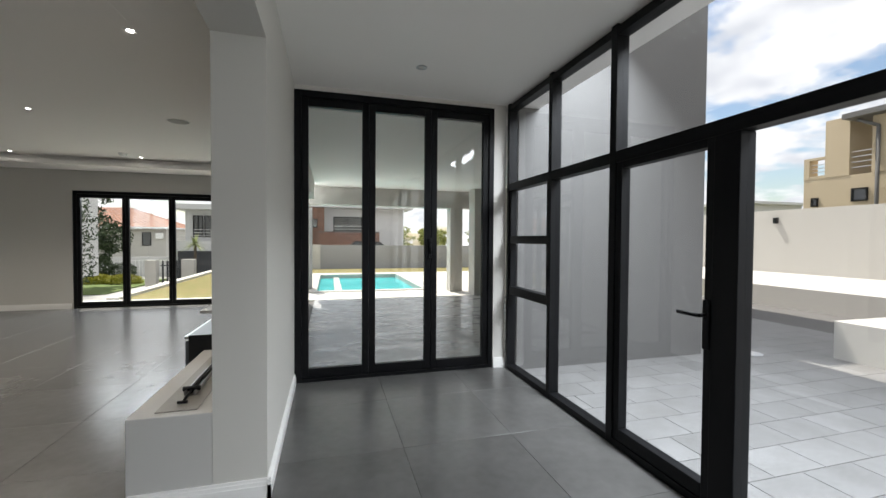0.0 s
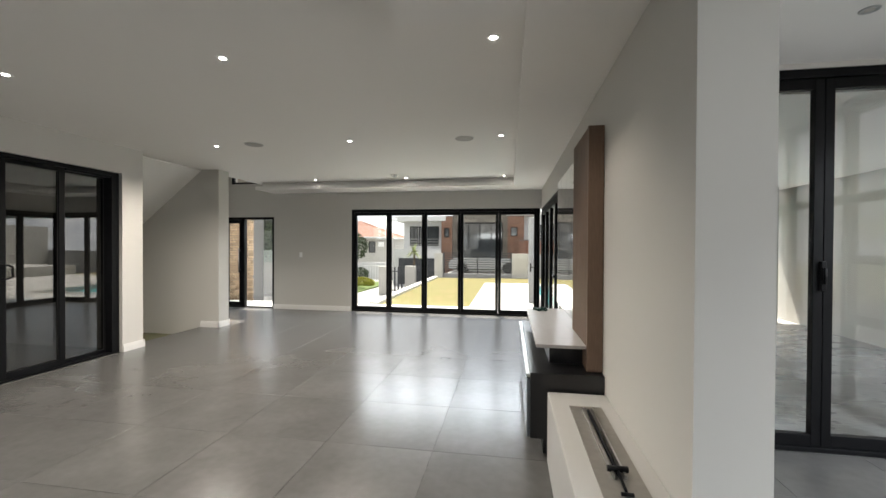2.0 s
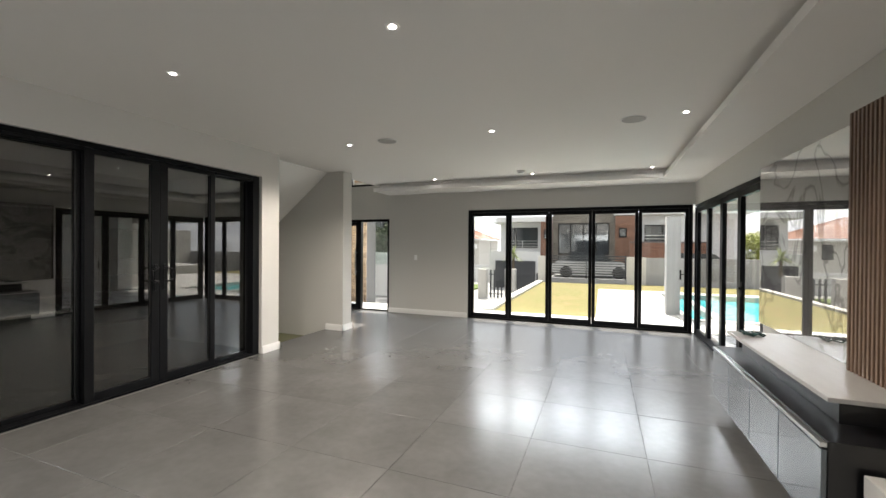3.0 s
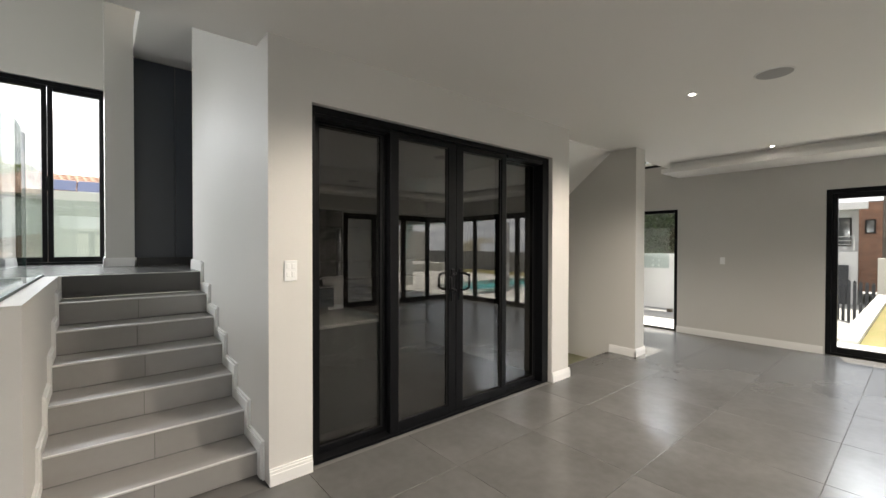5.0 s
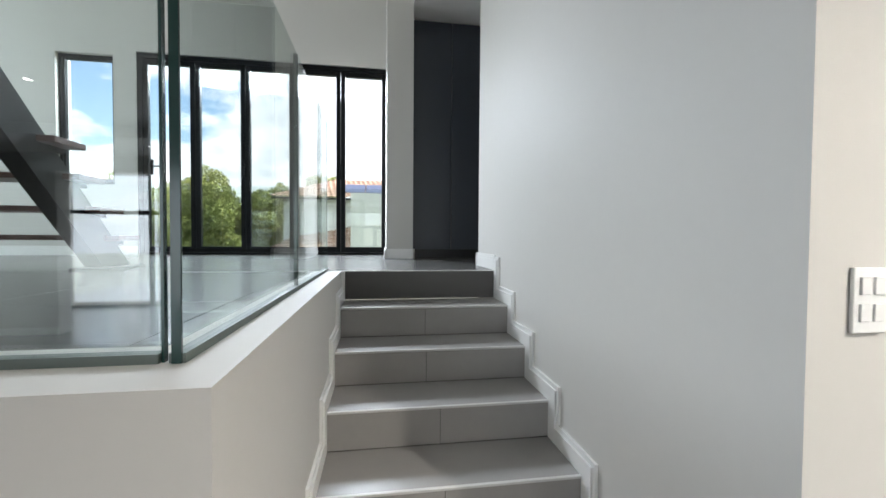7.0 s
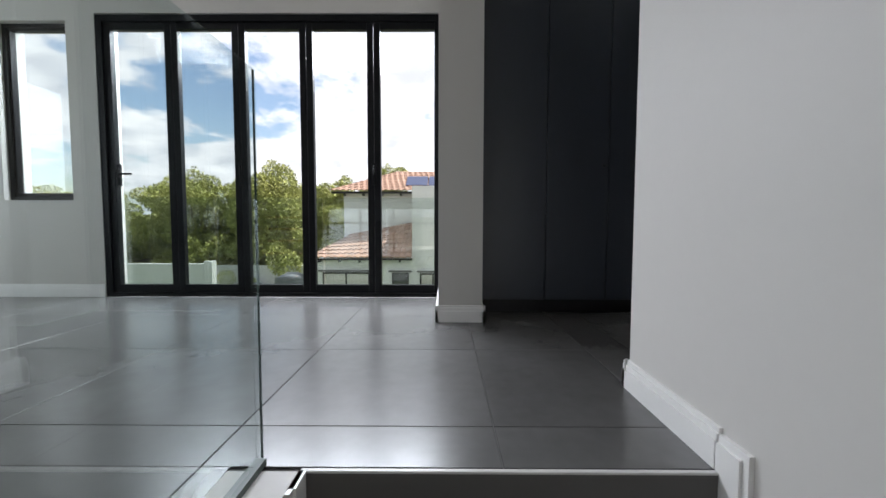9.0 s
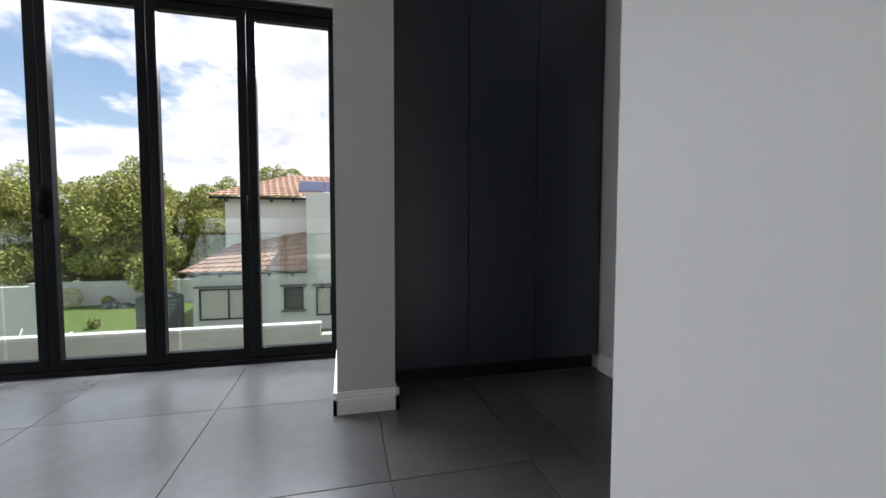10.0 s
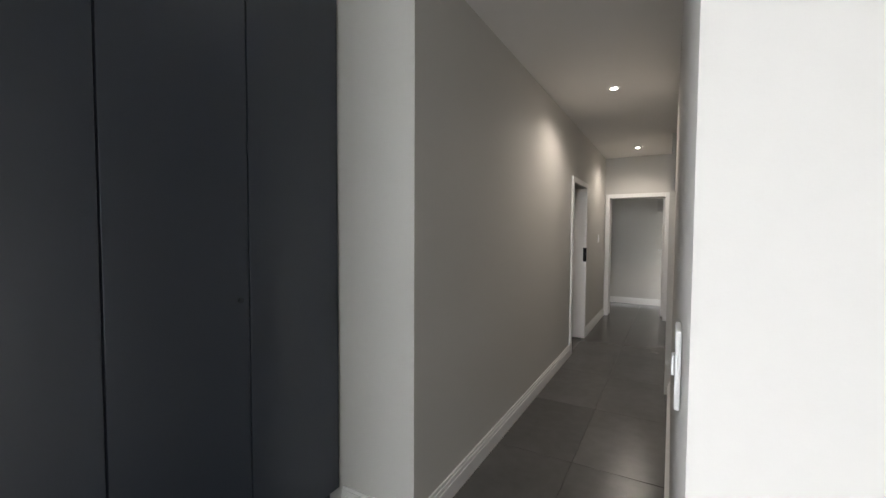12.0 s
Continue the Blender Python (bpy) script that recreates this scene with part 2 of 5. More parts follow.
M_ROOF = mat("terracotta_roof_tile", (0.34, 0.20, 0.145), 0.75, vary=0.6, vscale=3, color2=(0.40, 0.28, 0.21), island=0.22)
M_ROOFO = mat("orange_roof", (0.38, 0.19, 0.125), 0.8, vary=0.4, vscale=2, island=0.15)
M_DARKW = mat("window_glass_dark", (0.03, 0.035, 0.04), 0.06, spec=0.8)
M_CURTAIN = mat("pale_curtain", (0.5, 0.48, 0.45), 0.9, vary=0.6, vscale=10, stretch=(1, 6, 0.3))
M_BRICKF = mat("brown_face_brick", (0.19, 0.095, 0.062), 0.85, vary=0.6, vscale=5, color2=(0.30, 0.17, 0.11), island=0.25)
M_STONE = mat("sandstone_cladding", (0.40, 0.29, 0.19), 0.85, vary=0.6, vscale=6, color2=(0.27, 0.17, 0.10), island=0.35, bump=0.5, bscale=50)
M_STONEG = mat("grey_stone_cladding", (0.20, 0.18, 0.15), 0.85, vary=0.6, vscale=4, color2=(0.13, 0.12, 0.10), island=0.3)
M_BARK = mat("tree_bark", (0.10, 0.075, 0.05), 0.9, vary=0.5, vscale=8)
M_LEAF = mat("leaf_green", (0.26, 0.31, 0.08), 0.7, island=0.4, vary=0.8, vscale=0.8, color2=(0.40, 0.38, 0.11))
M_LEAFP = mat("pine_needles", (0.035, 0.06, 0.02), 0.7, island=0.5)
M_PALM = mat("aloe_leaf", (0.30, 0.34, 0.15), 0.6, island=0.3)
M_HEDGE = mat("yellow_hedge_leaf", (0.33, 0.33, 0.02), 0.7, island=0.4)
M_GATE = mat("dark_steel_palisade", (0.03, 0.033, 0.04), 0.5)
M_TANK = mat("grey_plastic_tank", (0.11, 0.125, 0.14), 0.5)
M_RED = mat("red_brown_tread", (0.11, 0.035, 0.022), 0.35, vary=0.4, vscale=6, grain=0.3, gscale=40, stretch=(1, 6, 1))
M_DKROOM = mat("brown_rough_panel", (0.26, 0.215, 0.18), 0.8, vary=0.5, vscale=3)
M_COUNTER = mat("pale_counter_top", (0.75, 0.75, 0.72), 0.2)
M_LAMP = emit("downlight_lens", (1.0, 0.95, 0.88), 12.0)
M_LAMPOFF = mat("lamp_lens_unlit", (0.55, 0.52, 0.48), 0.3)
M_SPK = mat("speaker_grille", (0.42, 0.41, 0.40), 0.7, bump=0.3, bscale=900)
M_SOLAR = mat("solar_panel", (0.025, 0.04, 0.10), 0.35, spec=0.4)
M_RED_CAR = mat("red_car_paint", (0.35, 0.01, 0.012), 0.2, coat=0.8)
M_SILVER = mat("silver_car_paint", (0.4, 0.41, 0.42), 0.25, metal=0.4, coat=0.8)
M_RUBBER = mat("tyre_rubber", (0.015, 0.015, 0.015), 0.8)
M_MARBLE = None


def make_mirror():
    m = bpy.data.materials.new("polished_marble_glass")
    m.use_nodes = True
    n, l = nodes_of(m.node_tree)
    out = n.new("ShaderNodeOutputMaterial")
    b = n.new("ShaderNodeBsdfPrincipled")
    b.inputs["Roughness"].default_value = 0.02
    b.inputs["Metallic"].default_value = 0.85
    geo = n.new("ShaderNodeNewGeometry")
    no = n.new("ShaderNodeTexNoise"); no.inputs["Scale"].default_value = 1.4; no.inputs["Detail"].default_value = 7
    no.inputs["Distortion"].default_value = 1.2
    l.new(geo.outputs["Position"], no.inputs["Vector"])
    r = n.new("ShaderNodeValToRGB")
    e = r.color_ramp.elements
    e[0].position, e[0].color = 0.47, (0.62, 0.61, 0.60, 1)
    e[1].position, e[1].color = 0.53, (0.62, 0.61, 0.60, 1)
    k = e.new(0.50); k.color = (0.30, 0.29, 0.28, 1)
    l.new(no.outputs[0], r.inputs[0]); l.new(r.outputs[0], b.inputs["Base Color"])
    l.new(b.outputs[0], out.inputs[0])
    return m


M_MARBLE = make_mirror()


# ---- mesh helpers ----
def box(bm, x0, x1, y0, y1, z0, z1, bev=0.0):
    r = bmesh.ops.create_cube(bm, size=1.0)
    vs = r["verts"]
    for v in vs:
        v.co = Vector(((x0 + x1) / 2 + v.co.x * (x1 - x0), (y0 + y1) / 2 + v.co.y * (y1 - y0), (z0 + z1) / 2 + v.co.z * (z1 - z0)))
    if bev:
        es = list({e for v in vs for e in v.link_edges})
        bmesh.ops.bevel(bm, geom=es, offset=bev, segments=2, affect="EDGES", profile=0.5)
    return vs


def cyl(bm, p0, p1, r0, r1=None, seg=16, caps=True):
    p0, p1 = Vector(p0), Vector(p1)
    r1 = r0 if r1 is None else r1
    d = p1 - p0
    q = d.to_track_quat("Z", "Y")
    a = [bm.verts.new(p0 + q @ Vector((r0 * math.cos(2 * math.pi * i / seg), r0 * math.sin(2 * math.pi * i / seg), 0))) for i in range(seg)]
    b = [bm.verts.new(p1 + q @ Vector((r1 * math.cos(2 * math.pi * i / seg), r1 * math.sin(2 * math.pi * i / seg), 0))) for i in range(seg)]
    for i in range(seg):
        bm.faces.new((a[i], a[(i + 1) % seg], b[(i + 1) % seg], b[i])).smooth = True
    if caps:
        bm.faces.new(a[::-1]); bm.faces.new(b)


def prism(bm, pts, axis, a0, a1):
    """A polygon pts (pairs) drawn out along an axis from a0 to a1."""
    def at(p, a):
        return {"x": (a, p[0], p[1]), "y": (p[0], a, p[1]), "z": (p[0], p[1], a)}[axis]
    lo = [bm.verts.new(at(p, a0)) for p in pts]
    hi = [bm.verts.new(at(p, a1)) for p in pts]
    bm.faces.new(lo); bm.faces.new(hi[::-1])
    for i in range(len(pts)):
        j = (i + 1) % len(pts)
        bm.faces.new((lo[i], hi[i], hi[j], lo[j]))
    bmesh.ops.recalc_face_normals(bm, faces=bm.faces[:])


def meshed(name, bm, material):
    me = bpy.data.meshes.new(name)
    bm.to_mesh(me)
    bm.free()
    me.materials.append(material)
    return new(name, me)


def part(name, bm, material, parent, label=""):
    ob = meshed(name, bm, material)
    ob.parent = parent
    if label:
        tagged(ob, label)
    return ob


def thing(name, label, category, m=None, group=""):
    ob = new(name)
    if m is not None:
        ob.matrix_world = m
    return tagged(ob, label, category, group)


def struct(name, boxes, material, label, bev=0.0):
    bm = bmesh.new()
    for b in boxes:
        box(bm, *b, bev=bev)
    return tagged(meshed(name, bm, material), label, "structure", kind="structure")


def solo(name, boxes, material, label, category, group="", bev=0.0):
    bm = bmesh.new()
    for b in boxes:
        box(bm, *b, bev=bev)
    return tagged(meshed(name, bm, material), label, category, group)


def simple_box(x0, x1, y0, y1, z0, z1, bev=0.0):
    bm = bmesh.new()
    box(bm, x0, x1, y0, y1, z0, z1, bev)
    return bm


# ---- setting: levels and walls ----
H = 2.92      # ceiling
L = 1.28      # landing level
R = L / 7     # riser
HL = 5.3      # high ceiling over the landing
XW = 2.10     # television wall
FX = 2.37     # foyer side of the same wall

wall_tv = struct("wall_tv", [(XW, FX, 5.63, 9.62, 0, H), (XW, FX, 9.62, 13.0, 2.34, H), (XW, FX, -1.5, 5.63, 2.505, H),
                             (XW, FX, -1.75, 0.2, 0, 2.505)], M_WALL,
                 "greige painted wall between the living room and the foyer")
wall_far = struct("wall_far", [(-6.8, -5.55, 13.0, 13.25, 0, 5.3), (-5.55, -4.155, 13.0, 13.25, 2.2, 3.0), (-5.55, -4.155, 13.0, 13.25, 4.9, 5.3),
                               (-4.155, -2.2, 13.0, 13.25, 0, 5.3), (-2.2, FX, 13.0, 13.25, 2.36, 3.2), (-5.55, -5.3, 13.0, 13.25, 3.0, 4.9)], M_WALL,
                  "greige painted end wall with bifold doors and the entrance")
wall_slider = struct("wall_slider", [(-4.25, -4.0, 5.89, 6.18, 0, H), (-4.25, -4.0, 8.97, 9.30, 0, H), (-4.25, -4.0, 6.18, 8.97, 2.54, H)], M_FWALL,
                     "light greige painted wall round the black sliding doors")
wall_stair = struct("wall_stair", [(-6.757, -4.25, 5.89, 6.10, 0, HL), (-6.757, -6.557, 6.10, 13.3, L - 0.3, HL)], M_FWALL,
                    "pale painted wall beside the tiled stairs")
wall_stairwell = struct("wall_stairwell", [(-6.8, -3.88, 10.76, 11.03, -1.6, H)], M_WALL, "greige wall beyond the descending stairwell")
wall_back = struct("wall_back", [(-9.0, -8.20, -1.75, -1.5, 0, HL), (-8.20, -5.10, -1.75, -1.5, 0, 1.75), (-8.20, -5.10, -1.75, -1.5, 4.35, HL), (-5.10, FX, -1.75, -1.5, 0, HL),
                                 (FX, 5.0, -1.75, -1.5, 0, H)], M_WALL, "plain greige wall at the end of the house")
wall_knee = struct("wall_knee", [(-6.20, -3.972, 4.60, 4.785, 0, L), (-4.24, -3.972, -1.5, 4.60, 0, L)], M_FWALL,
                   "low pale wall at the edge of the raised landing")
wall_upper = struct("wall_upper", [(-4.25, -4.0, -1.5, 5.9, H + 0.25, HL), (-9.0, -6.557, 13.6, 13.8, L, 4.2)], M_WALL, "greige wall above the living room's ceiling")
wall_landing = struct("wall_landing", [(-9.0, -8.75, -1.5, 1.30, L, HL), (-9.0, -8.75, 1.91, 2.16, L, HL), (-9.0, -8.75, 1.30, 1.91, L, 2.13),
                                       (-9.0, -8.75, 1.30, 1.91, 3.66, HL), (-9.0, -8.75, 2.16, 5.12, 3.72, HL), (-9.0, -7.847, 5.12, 5.41, L, HL),
                                       (-9.0, -8.80, 5.41, 6.795, L, HL), (-8.8, -8.14, 5.41, 6.795, 4.06, HL)], M_WALL,
                      "greige painted outer wall of the landing")
wall_corridor = struct("wall_corridor", [(-9.0, -7.705, 6.795, 7.05, L, HL), (-7.905, -7.705, 7.05, 9.85, L, 3.74), (-7.905, -7.705, 10.60, 12.45, L, 3.74),
                                         (-7.905, -7.705, 9.85, 10.60, L + 1.84, 3.74), (-7.705, -6.757, 12.25, 12.45, L + 1.88, 3.74),
                                         (-7.705, -7.66, 12.25, 12.45, L, L + 1.88), (-6.84, -6.757, 12.25, 12.45, L, L + 1.88),
                                         (-9.0, -8.8, 7.05, 13.6, L, 3.74)], M_WALL,
                       "greige painted corridor walls with a white door frame")
ceiling = struct("ceiling", [(-4.25, 5.0, -1.75, 13.25, H, H + 0.25)], M_CEIL, "white painted flat ceiling of the living room and foyer")
ceiling_high = struct("ceiling_high", [(-9.0, -4.0, -1.75, 5.9, HL, HL + 0.2), (-9.0, -6.59, 5.9, 6.85, HL, HL + 0.2), (-6.8, -4.0, 11.03, 13.25, HL, HL + 0.2)],
                      M_CEIL, "white ceiling high over the landing and the entrance")
ceiling_corridor = struct("ceiling_corridor", [(-9.0, -6.59, 7.05, 15.7, 3.74, 3.94), (-8.14, -6.757, 6.796, 7.049, 3.74, 4.34)], M_CEIL, "white corridor ceiling")
ceiling_dark = struct("ceiling_pantry", [(-6.59, -4.25, 6.10, 9.30, 2.62, 2.9)], M_CEIL, "white ceiling of the room behind the sliding doors")
bm = bmesh.new()
# dropped edge: a slim lip with a shadow recess above it
for b in ((-4.15, XW, 12.26, 13.0, 2.755, 2.825), (1.50, XW, -1.5, 12.26, 2.755, 2.825), (-4.05, XW, 12.38, 13.0, 2.825, H), (1.62, XW, -1.5, 12.38, 2.825, H),
          (0.80, 1.498, -1.5, 6.20, 2.755, 2.825), (0.92, 1.618, -1.5, 6.08, 2.825, H)):
    box(bm, *b)
bulkhead = tagged(meshed("ceiling_bulkhead", bm, M_CEIL), "white dropped ceiling edge with a shadow recess", "structure", kind="structure")
entry_wall = struct("wall_entry", [(-6.8, -6.6, 11.03, 13.0, 0, HL), (-6.8, -4.0, 10.83, 11.03, H, HL), (-4.25, -4.0, 11.03, 13.0, H + 0.25, HL)], M_WALL,
                    "greige wall round the double-height entrance")
pier_foyer = struct("wall_foyer_pier", [(4.46, 4.60, 7.45, 7.65, 0, H)], M_FWALL, "narrow pale pier at the foyer's corner")
lintel_foyer = struct("wall_foyer_lintel", [(FX, 4.46, 7.45, 7.65, 2.88, H)], M_FWALL, "thin pale lintel above the foyer's bifold door")

# sloping underside of the upper flight over the stairwell
bm = bmesh.new()
prism(bm, [(-4.25, 2.9), (-4.25, 3.15), (-6.757, 1.2), (-6.757, 0.92)], "y", 9.30, 10.76)
tagged(meshed("ceiling_stair_slope", bm, M_CEIL), "white sloping plaster soffit over the stairwell", "structure", kind="structure")
struct("wall_stairwell_side", [(-6.8, -4.25, 9.10, 9.30, -1.6, H), (-6.757, -6.6, 9.3, 10.76, -1.6, 2.9)], M_WALL, "greige side wall of the descending stairwell")

bm = bmesh.new()
prism(bm, [(-4.0, 2.93), (-4.0, 3.20), (-6.757, 4.34), (-6.757, 4.07)], "y", 4.70, 5.888)
tagged(meshed("ceiling_over_stairs", bm, M_CEIL), "white sloping ceiling above the tiled stairs", "structure", kind="structure")
struct("ceiling_alcove", [(-8.14, -6.757, 5.412, 5.95, 4.07, 4.34), (-8.14, -6.757, 5.95, 6.795, 4.07, 4.34)], M_CEIL, "white ceiling above the tall cupboards")

# slabs under the tiles
floor = struct("floor", [(-4.28, FX, -1.5, 13.0, -0.15, -0.006), (-6.6, -4.28, 11.03, 13.0, -0.15, -0.006), (FX, 4.70, -1.5, 7.45, -0.15, -0.006),
                         (-6.59, -4.28, 6.10, 9.10, -0.15, -0.006)], M_GROUT, "grey tiled floor of the living room and the foyer")
floor_landing = struct("floor_landing", [(-8.75, -6.20, -1.5, 5.89, L - 0.2, L - 0.006), (-6.20, -4.24, -1.5, 4.60, L - 0.2, L - 0.006),
                                         (-8.8, -6.757, 5.89, 15.5, L - 0.2, L - 0.006)], M_GROUT, "grey tiled floor of the raised landing and corridor")


def baseboard(name, runs, label):
    """runs: (axis, fixed, from, to, out, z): a moulded skirting of two steps along a wall; out is the side it stands out to."""
    bm = bmesh.new()
    for ax, c, a, b, o, z in runs:
        for t, h0, h1 in ((0.020, 0.0, 0.075), (0.015, 0.075, 0.095), (0.009, 0.095, 0.11)):
            lo, hi = (c, c + t * o) if o > 0 else (c + t * o, c)
            if ax == "x":
                box(bm, lo, hi, a, b, z + h0, z + h1)
            else:
                box(bm, a, b, lo, hi, z + h0, z + h1)
    return tagged(meshed(name, bm, M_TRIM), label, "structure", kind="structure")


baseboard("baseboard_living", [("x", -4.0, 5.89, 6.175, 1, 0), ("x", -4.0, 8.975, 9.32, 1, 0), ("y", 9.30, -4.2, -3.98, 1, 0),
                               ("y", 10.76, -4.25, -3.86, -1, 0), ("x", -3.88, 10.74, 11.05, 1, 0), ("y", 11.03, -4.2, -3.86, 1, 0),
                               ("y", 13.0, -4.16, -2.22, -1, 0), ("x", XW, 9.20, 9.60, -1, 0)], "white moulded skirting board of the living room")
baseboard("baseboard_foyer", [("x", FX, 5.61, 7.42, 1, 0), ("y", 7.45, 4.46, 4.60, -1, 0), ("y", 5.63, 1.71, FX + 0.02, -1, 0),
                              ("x", XW, -1.5, 0.2, -1, 0)],
          "white moulded skirting board of the foyer")
baseboard("baseboard_landing", [("x", -8.75, -1.5, 2.16, 1, L), ("x", -7.847, 5.10, 5.43, 1, L), ("y", 5.12, -8.7, -7.827, -1, L), ("y", 5.41, -8.10, -7.827, 1, L),
                                ("y", 5.89, -6.777, -6.22, -1, L), ("x", -6.757, 5.87, 12.25, -1, L), ("x", -7.705, 6.775, 9.79, 1, L),
                                ("x", -7.705, 10.64, 12.25, 1, L), ("y", 6.795, -8.1, -7.685, -1, L), ("y", 13.6, -8.7, -6.8, -1, L)],
          "white moulded skirting board of the landing and corridor")


# ---- stairs ----
SZ = [L] + [L - 0.02 - i * R for i in range(1, 7)] + [0.0]
SX = [-6.205, -5.87, -5.54, -5.205, -4.866, -4.51, -4.19]
stairs = thing("stairs", "grey tiled stairs with seven risers and pale metal edges", "stairs")
for i in range(1, 7):
    part("step_core", simple_box(SX[i - 1], SX[i] - 0.012, 4.785, 5.89, 0, SZ[i] - 0.012), M_GROUT, stairs)
for i in range(7):
    z1 = SZ[i]
    ytile = 5.30 + 0.03 * (i % 2)
    for ya, yb in ((4.787, ytile - 0.002), (ytile + 0.002, 5.888)):
        part("riser_tile", simple_box(SX[i] - 0.010, SX[i] - 0.001, ya, yb, SZ[i + 1] + 0.002, z1 - 0.014), M_RISER, stairs)
    if i:
        part("tread_tile", simple_box(SX[i - 1] + 0.001, SX[i] - 0.001, 4.787, 5.888, z1 - 0.011, z1 - 0.001), M_RISER, stairs)
    part("edge_trim", simple_box(SX[i] - 0.012, SX[i] + 0.004, 4.787, 5.888, z1 - 0.012, z1, 0.003), M_NOSE, stairs, "pale metal stair edge trim")


def zigzag(name, yface, out, label):
    """Stepped skirting that follows the stairs on one wall."""
    bm = bmesh.new()
    wdt = 0.075
    for t, e in ((0.020, wdt), (0.013, wdt + 0.022)):
        lo, hi = (yface, yface + t * out) if out > 0 else (yface + t * out, yface)
        # horizontal strips above each tread, vertical strips before each riser
        for i in range(7):
            z1 = SZ[i]
            xa = SX[i - 1] if i else SX[0] - 0.02
            if i:
                box(bm, SX[i - 1], SX[i] + e, lo, hi, z1, z1 + e)
                box(bm, SX[i - 1], SX[i - 1] + e, lo, hi, z1 + e, SZ[i - 1])
        box(bm, SX[6], SX[6] + e, lo, hi, 0, SZ[6])
        if out < 0:
            box(bm, SX[0] - 0.01, SX[0] + e, lo, hi, L, L + e)
    return tagged(meshed(name, bm, M_TRIM), label, "structure", kind="structure")


zigzag("baseboard_stair_wall", 5.89, -1, "white stepped skirting up the stair wall")
zigzag("baseboard_stair_knee", 4.785, 1, "white stepped skirting up the low stair wall")

# descending flight in the stairwell
down = thing("stairs_down", "grey tiled stairs going down to a lower floor", "stairs")
for i in range(6):
    part("tread", simple_box(-4.28 - 0.28 * (i + 1), -4.28 - 0.28 * i + (0.02 if i else 0), 9.30, 10.76, -0.18 * (i + 1) - 0.4, -0.18 * (i + 1) if i else -0.18), M_RISER, down)


# ---- doors and windows ----
def panel_glass(bm, x0, x1, z0, z1):
    box(bm, x0, x1, -0.004, 0.004, z0, z1)


def glazing(name, label, m, width, height, leaves, glass_mat, outer=0.06, stile=0.06, rail=0.075, depth=0.09, category="door", kind="structure", handle=(), sill=True):
    """A black aluminium folding door along local x, standing at local z = 0."""
    t = tagged(new(name), label, category, kind=kind)
    t.matrix_world = m
    bm = bmesh.new()
    d = depth / 2
    box(bm, 0, outer, -d, d, 0, height, 0.003)
    box(bm, width - outer, width, -d, d, 0, height, 0.003)
    box(bm, outer, width - outer, -d, d, height - outer, height, 0.003)
    box(bm, outer, width - outer, -d, d, 0, 0.035, 0.003)
    part("frame", bm, M_BLACK, t)
    lw = (width - 2 * outer) / leaves
    for i in range(leaves):
        a, b = outer + i * lw + 0.002, outer + (i + 1) * lw - 0.002
        z0, z1 = 0.037, height - outer - 0.002
        bm = bmesh.new()
        e = 0.028
        box(bm, a, a + stile, -e, e, z0, z1, 0.004)
        box(bm, b - stile, b, -e, e, z0, z1, 0.004)
        box(bm, a + stile, b - stile, -e, e, z1 - rail, z1, 0.004)
        box(bm, a + stile, b - stile, -e, e, z0, z0 + rail + 0.01, 0.004)
        leaf = part("leaf", bm, M_BLACK, t)
        bm = bmesh.new()
        panel_glass(bm, a + stile, b - stile, z0 + rail + 0.01, z1 - rail)
        g = part("pane", bm, glass_mat, leaf, "clear glass pane")
        g.visible_shadow = False
    for hx, side in handle:
        bm = bmesh.new()
        box(bm, hx - 0.014, hx + 0.014, side * 0.028, side * 0.04, 0.98, 1.16, 0.004)
        box(bm, hx - 0.01, hx + 0.01, side * 0.04, side * 0.06, 1.06, 1.10, 0.003)
        cyl(bm, (hx, side * 0.055, 1.08), (hx + 0.12, side * 0.055, 1.08), 0.009, seg=10)
        part("handle", bm, M_BLACK, t, "black lever handle")
    return t


def turned(x, y, z, deg):
    return pose(x, y, z, 0, 0, deg)


glazing("door_terrace", "five-leaf black aluminium bifold door onto the garden", turned(-2.20, 13.06, 0, 0), 4.27, 2.355, 5, M_GLASS, handle=((4.08, -1),))
glazing("door_pool", "black aluminium bifold door from the living room to the pool patio", turned(2.14, 9.63, 0, 90), 3.36, 2.335, 4, M_GLASS, handle=((0.72, 1),))
glazing("door_foyer", "three-leaf black aluminium bifold door from the foyer to the patio", turned(FX, 7.50, 0, 0), 2.10, 2.878, 3, M_GLASS, outer=0.065, stile=0.065, rail=0.08)
glazing("door_landing", "five-leaf black aluminium bifold door onto the balcony", turned(-8.80, 2.16, L, 90), 3.02, 2.43, 5, M_GLASS, outer=0.055, stile=0.055, rail=0.06, handle=((0.15, -1),))
glazing("window_landing", "black framed window in the landing's outer wall", turned(-8.85, 1.30, 2.13, 90), 0.61, 1.53, 1, M_GLASS, outer=0.03, stile=0.02, rail=0.02, category="window")

# Assumed window, out of view, added as the opening for the sky_south_landing lamp.
glazing("window_south_added", "unseen tall black framed window added to light the landing from the south", turned(-8.20, -1.60, 1.75, 0), 3.10, 2.60, 3, M_GLASS, category="window")

# bifold pull handles of the foyer and landing doors
bm = bmesh.new()
box(bm, 3.735 - 0.018, 3.735 + 0.018, 7.440, 7.472, 1.22, 1.44, 0.006)
cyl(bm, (3.735, 7.430, 1.27), (3.735, 7.430, 1.39), 0.01, seg=10)
tagged(meshed("door_foyer_pull", bm, M_BLACK), "black pull handle on the foyer's bifold door", "handle", kind="structure")

